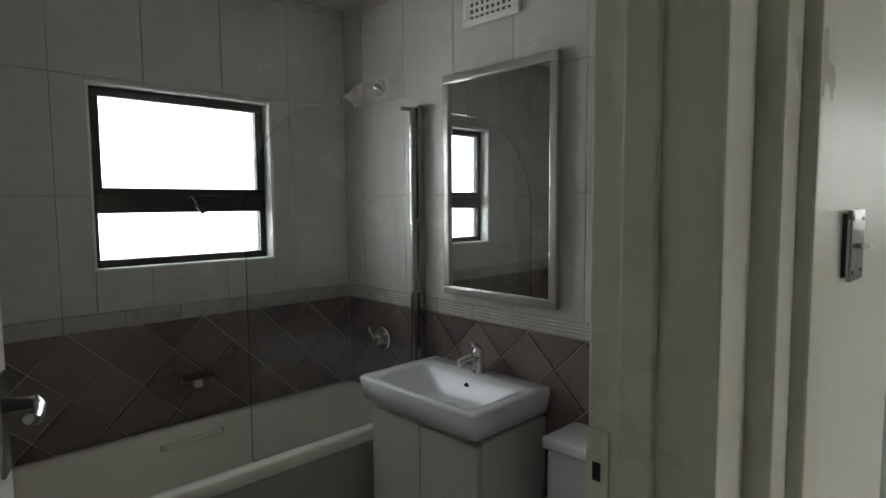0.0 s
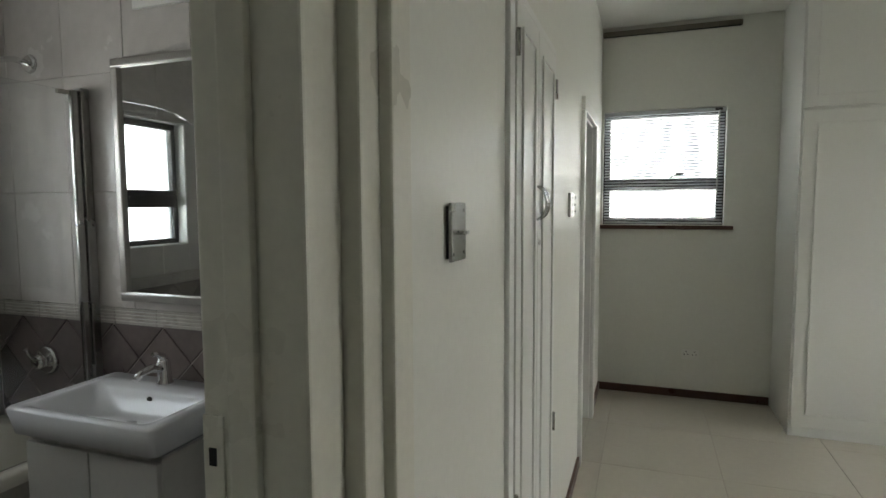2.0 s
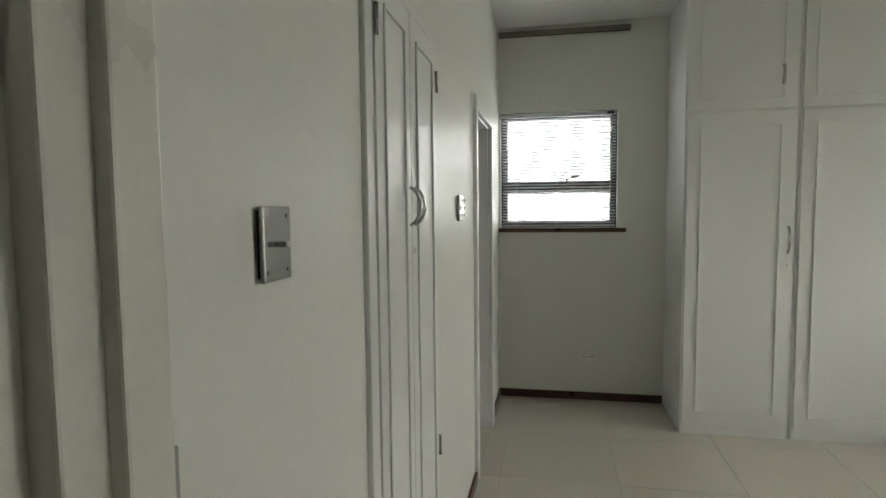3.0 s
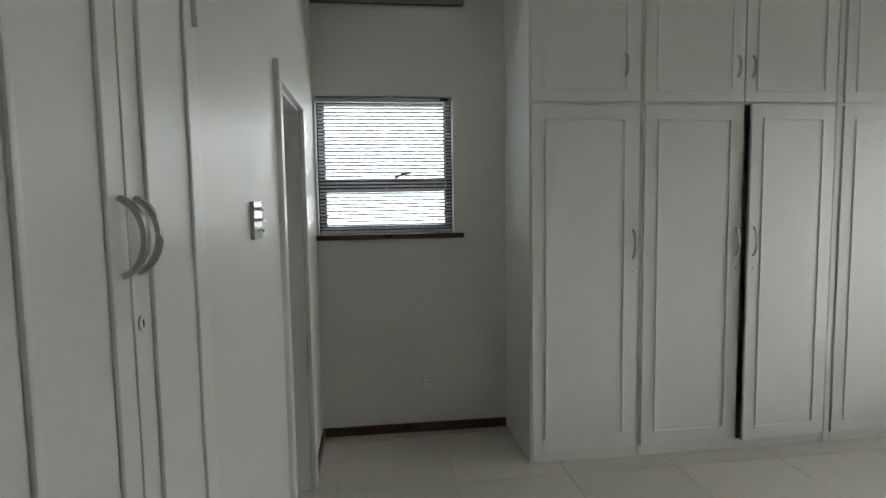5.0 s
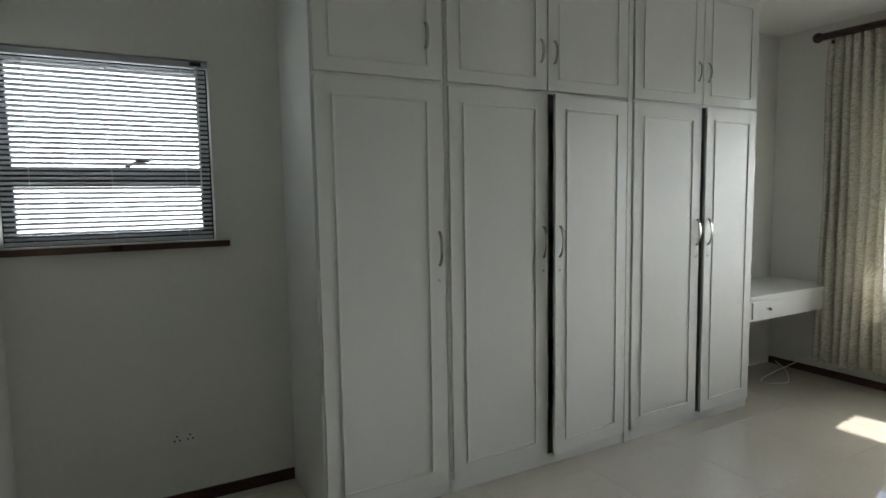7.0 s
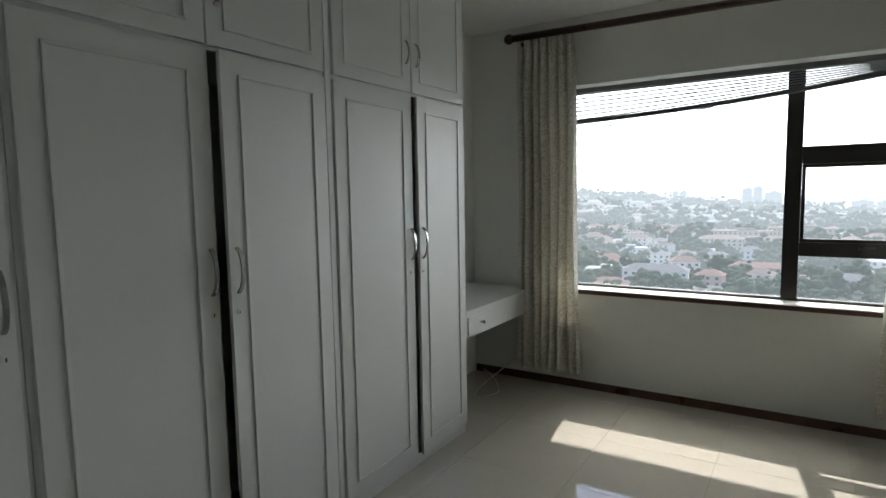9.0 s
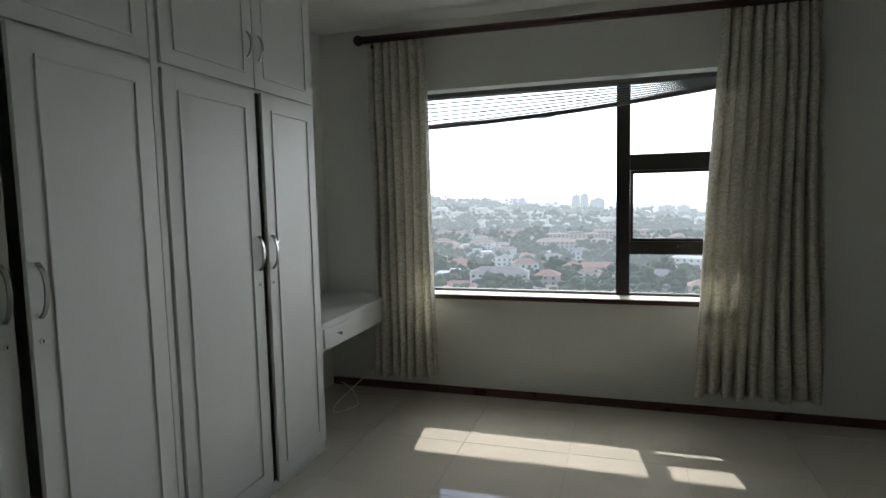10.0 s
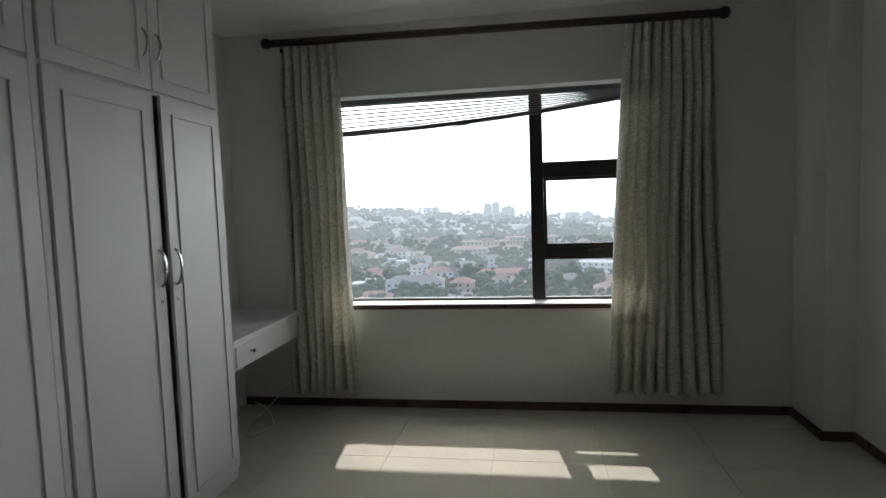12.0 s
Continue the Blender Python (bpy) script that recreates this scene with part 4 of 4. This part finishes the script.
LABELS = {0: "red-tiled", 1: "grey-roofed", 2: "brown-roofed", 3: "white-roofed"}
WALLN = {0: "white", 1: "sandy", 2: "peach", 3: "pale grey"}
made = 0
for _ in range(4000):
    far = 270 + 760 * rng.random() ** 1.25
    x = 3 + far * rng.uniform(-0.36, 0.40)
    if made >= 270:
        break
    w, dd = rng.uniform(9, 19), rng.uniform(8, 12)
    if not free(x, -far, w * 0.60):
        continue
    wc_, rc = rng.choice((0, 0, 0, 1, 2, 3)), rng.choice((0, 0, 1, 2, 2, 3))
    house("house", x, -far, rng.uniform(-0.6, 0.6), w, dd, rng.choice((1, 1, 2, 2, 3)), rng.choice((2.2, 2.8, 3.2)) if rng.random() < 0.85 else 0, wc_, rc, f"{WALLN[wc_]} {LABELS[rc]} house among trees on the hillside")
    made += 1


def far_boxes(name, n, f0, f1, material, label, seed):
    """Rows of houses too far off to tell apart."""
    r = random.Random(seed)
    vs, fs = [], []
    for _ in range(n):
        far = r.uniform(f0, f1)
        x, y = far * r.uniform(-0.42, 0.45), -far
        w, dd, h = r.uniform(9, 26), r.uniform(8, 14), r.choice((4, 5, 6, 8, 12))
        z = ground_z(x, y)
        b = len(vs)
        vs += [(x + sx * w / 2, y + sy * dd / 2, z + sz) for sz in (-5, h) for sx, sy in ((-1, -1), (1, -1), (1, 1), (-1, 1))]
        vs += [(x - w / 4, y, z + h + 2.5), (x + w / 4, y, z + h + 2.5)]
        fs += [tuple(b + i for i in q) for q in ((0, 1, 5, 4), (1, 2, 6, 5), (2, 3, 7, 6), (3, 0, 4, 7), (4, 5, 9, 8), (5, 6, 9), (6, 7, 8, 9), (7, 4, 8))]
    me = bpy.data.meshes.new(name)
    me.from_pydata(vs, [], fs)
    me.materials.append(material)
    return tagged(new(name, me), label, "houses", kind="stuff")


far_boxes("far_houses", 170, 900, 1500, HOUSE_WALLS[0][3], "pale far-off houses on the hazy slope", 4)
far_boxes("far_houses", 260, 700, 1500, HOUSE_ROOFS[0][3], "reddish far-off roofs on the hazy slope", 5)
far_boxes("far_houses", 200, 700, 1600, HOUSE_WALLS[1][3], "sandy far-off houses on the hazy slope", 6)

# trees: clumps of small lumps on short trunks
LUMP = bmesh.new()
bmesh.ops.create_icosphere(LUMP, subdivisions=1, radius=1.0)
LV = np.array([v.co[:] for v in LUMP.verts])
LF = np.array([[v.index for v in f.verts] for f in LUMP.faces])
LUMP.free()


def woods(name, n, f0, f1, spread, size, lumps, material, label, seed, avoid=True):
    g = np.random.RandomState(seed)
    vs, fs, base = [], [], 0
    for _ in range(n):
        far = f0 + (f1 - f0) * g.rand() ** 1.3
        x, y = 3 + far * g.uniform(*spread), -far
        if avoid and any((x - a) ** 2 + (y - b) ** 2 < (c * 0.8) ** 2 for a, b, c in taken):
            continue
        s = size * g.uniform(0.55, 1.35)
        z = ground_z(x, y)
        for _ in range(lumps):
            c = np.array([x, y, z + s * 0.75]) + g.normal(size=3) * np.array([s * 0.42, s * 0.42, s * 0.26])
            r = s * g.uniform(0.16, 0.36)
            vs.append(c + LV * r * g.uniform(0.65, 1.3, size=(len(LV), 1)) * np.array([1, 1, 0.8]))
            fs.append(LF + base)
            base += len(LV)
    me = bpy.data.meshes.new(name)
    V, F = np.concatenate(vs), np.concatenate(fs)
    me.vertices.add(len(V))
    me.vertices.foreach_set("co", V.ravel())
    me.loops.add(F.size)
    me.loops.foreach_set("vertex_index", F.ravel())
    me.polygons.add(len(F))
    me.polygons.foreach_set("loop_start", np.arange(len(F)) * 3)
    me.update(calc_edges=True)
    me.materials.append(material)
    return tagged(new(name, me), label, "trees", kind="stuff")


# Foliage copies, each with a little less painted haze than the walls.
LEAF = [painted_haze_mat(f"foliage_{h}", (0.050, 0.085, 0.038), HAZE_GLOW[h] * 0.85, 0.5) for h in range(4)]
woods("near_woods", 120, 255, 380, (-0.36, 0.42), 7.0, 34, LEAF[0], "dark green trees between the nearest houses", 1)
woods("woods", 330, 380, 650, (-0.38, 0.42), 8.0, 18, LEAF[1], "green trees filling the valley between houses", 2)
woods("woods", 700, 650, 1100, (-0.4, 0.44), 9.5, 9, LEAF[2], "trees on the far slope with haze painted in", 3, False)
woods("woods", 900, 1100, 2000, (-0.42, 0.48), 13, 6, LEAF[3], "trees along the ridge, faded by painted haze", 4, False)

# ---- pieces: floor tiles and wall tiles ----
TS = 0.64
structure("floor", boxes((-1.7, 5.08, -5.205, 0.304, -0.12, -0.004)), GROUT, "polished beige porcelain tile floor", "floor")
fl = bpy.data.objects["floor"]


def tile_mesh(name, w, h, t, bev, material):
    bm = bmesh.new()
    lo = [bm.verts.new(p) for p in ((0, 0, -t), (w, 0, -t), (w, h, -t), (0, h, -t))]
    mid = [bm.verts.new(p) for p in ((0, 0, -bev), (w, 0, -bev), (w, h, -bev), (0, h, -bev))]
    top = [bm.verts.new(p) for p in ((bev, bev, 0), (w - bev, bev, 0), (w - bev, h - bev, 0), (bev, h - bev, 0))]
    for a, b in ((lo, mid), (mid, top)):
        for k in range(4):
            bm.faces.new((a[k], a[(k + 1) % 4], b[(k + 1) % 4], b[k]))
    bm.faces.new(top)
    me = bpy.data.meshes.new(name)
    bm.to_mesh(me)
    bm.free()
    me.materials.append(material)
    return me


cache = {}


def cells(a, b, origin, step):
    k = math.floor((a - origin) / step)
    out = []
    while origin + k * step < b - 1e-6:
        out.append((max(a, origin + k * step), min(b, origin + (k + 1) * step)))
        k += 1
    return out


for xa, xb in cells(-1.7, 5.08, 4.35, TS):
    for ya, yb in cells(-5.205, 0.25, 0.125, TS):
        if xb <= 0.75 and yb < -1.25:
            continue
        key = (round(xb - xa, 4), round(yb - ya, 4))
        if min(key) < 0.02:
            continue
        if key not in cache:
            cache[key] = tile_mesh("tile", key[0] - 0.0022, key[1] - 0.0022, 0.008, 0.001, TILE)
        t = new("tile", cache[key])
        t.parent = fl
        t.location = (xa + 0.0015, ya + 0.0015, 0.0)


def clip(poly, u0, u1, v0, v1):
    for axis, lim, sgn in ((0, u0, 1), (0, u1, -1), (1, v0, 1), (1, v1, -1)):
        out = []
        for k in range(len(poly)):
            a, b = poly[k], poly[(k + 1) % len(poly)]
            ia, ib = sgn * (a[axis] - lim) >= 0, sgn * (b[axis] - lim) >= 0
            if ia:
                out.append(a)
            if ia != ib:
                f = (lim - a[axis]) / (b[axis] - a[axis])
                out.append((a[0] + f * (b[0] - a[0]), a[1] + f * (b[1] - a[1])))
        poly = out
        if len(poly) < 3:
            return []
    return poly


def wall_tile(poly, place, depth, material, parent):
    """A thin tile of any outline: place(u, v, out) gives its world place."""
    bm = bmesh.new()
    cu, cv = sum(p[0] for p in poly) / len(poly), sum(p[1] for p in poly) / len(poly)
    back = [bm.verts.new(place(u, v, 0.0)) for u, v in poly]
    mid = [bm.verts.new(place(u, v, depth * 0.75)) for u, v in poly]
    top = [bm.verts.new(place(u + (cu - u) * 0.015, v + (cv - v) * 0.015, depth)) for u, v in poly]
    for a, b in ((back, mid), (mid, top)):
        for k in range(len(poly)):
            n = (k + 1) % len(poly)
            bm.faces.new((a[k], a[n], b[n], b[k]))
    bm.faces.new(top)
    return part("tile", bm, material, parent)


def area(poly):
    return abs(sum(poly[k][0] * poly[(k + 1) % len(poly)][1] - poly[(k + 1) % len(poly)][0] * poly[k][1] for k in range(len(poly)))) / 2


def diamonds(u0, u1, v0, v1, place, parent, half=0.12, phase=0.0, material=SLATE):
    gap = 0.004
    for i in range(-2, int((u1 - u0) / half) + 3):
        for j in range(-2, int((v1 - v0) / half) + 3):
            if (i + j) % 2:
                continue
            cu, cv = u0 + phase + i * half, v1 - j * half
            h = half - gap
            poly = clip([(cu - h, cv), (cu, cv - h), (cu + h, cv), (cu, cv + h)], u0, u1, v0, v1)
            if poly and area(poly) > 0.0004:
                wall_tile(poly, place, 0.007, material, parent)


def courses(u0, u1, v0, v1, su, sv, ou, ov, place, parent, material, hole=None, gap=0.0009):
    for a, b in cells(u0, u1, ou, su):
        for c, d_ in cells(v0, v1, ov, sv):
            rects = [(a, b, c, d_)]
            if hole:
                h0, h1, k0, k1 = hole
                out = []
                for r in rects:
                    if r[1] <= h0 or r[0] >= h1 or r[3] <= k0 or r[2] >= k1:
                        out.append(r)
                        continue
                    if r[0] < h0:
                        out.append((r[0], h0, r[2], r[3]))
                    if r[1] > h1:
                        out.append((h1, r[1], r[2], r[3]))
                    if r[2] < k0:
                        out.append((max(r[0], h0), min(r[1], h1), r[2], k0))
                    if r[3] > k1:
                        out.append((max(r[0], h0), min(r[1], h1), k1, r[3]))
                rects = out
            for p, q, r, s in rects:
                if q - p > 0.008 and s - r > 0.008:
                    wall_tile([(p + gap, r + gap), (q - gap, r + gap), (q - gap, s - gap), (p + gap, s - gap)], place, 0.006, material, parent)


def on_east(u, v, out):
    return (1.979 - out, u, v)


def on_north(u, v, out):
    return (u, 2.407 - out, v)


def on_panel(u, v, out):
    return (u, TY0 + 0.029 - out, v)


we, wno = bpy.data.objects["bathroom_wall_east"], bpy.data.objects["bathroom_wall_north"]
DZ0, DZ1 = 1.056, 1.118
courses(0.39, 2.40, DZ1, 2.43, 0.30, 0.425, 1.059, DZ1, on_east, we, UPTILE)
courses(0.13, 1.97, DZ1, 2.43, 0.30, 0.425, 0.17, DZ1, on_north, wno, UPTILE, hole=BWIN)
courses(0.39, 2.40, DZ0, DZ1, 0.20, 0.2, 0.96, DZ0, on_east, we, BORDER)
courses(0.13, 1.97, DZ0, DZ1, 0.20, 0.2, 0.17, DZ0, on_north, wno, BORDER)
diamonds(0.39, 2.40, 0.0, DZ0, on_east, we, phase=0.06)
diamonds(0.13, 1.97, 0.55, DZ0, on_north, wno, phase=0.05)
panel = [c for c in tub.children if c.name.startswith("front_panel")][0]
for ob in (panel,):
    before = set(bpy.data.objects)
    diamonds(TX0, TX1, 0.0, TZ - 0.05, on_panel, None, phase=0.03)
    for o in set(bpy.data.objects) - before:
        o.parent = ob
        o.matrix_parent_inverse = ob.matrix_parent_inverse.copy()
# raised lines on the border tiles
bm = bmesh.new()
for k in range(4):
    z = DZ0 + 0.012 + k * 0.0125
    box(bm, 1.9695, 1.973, 0.40, 2.39, z, z + 0.004)
part("border_line", bm, mat("pale_relief", (0.60, 0.58, 0.54), 0.25, var=0.08, scale=20), we)
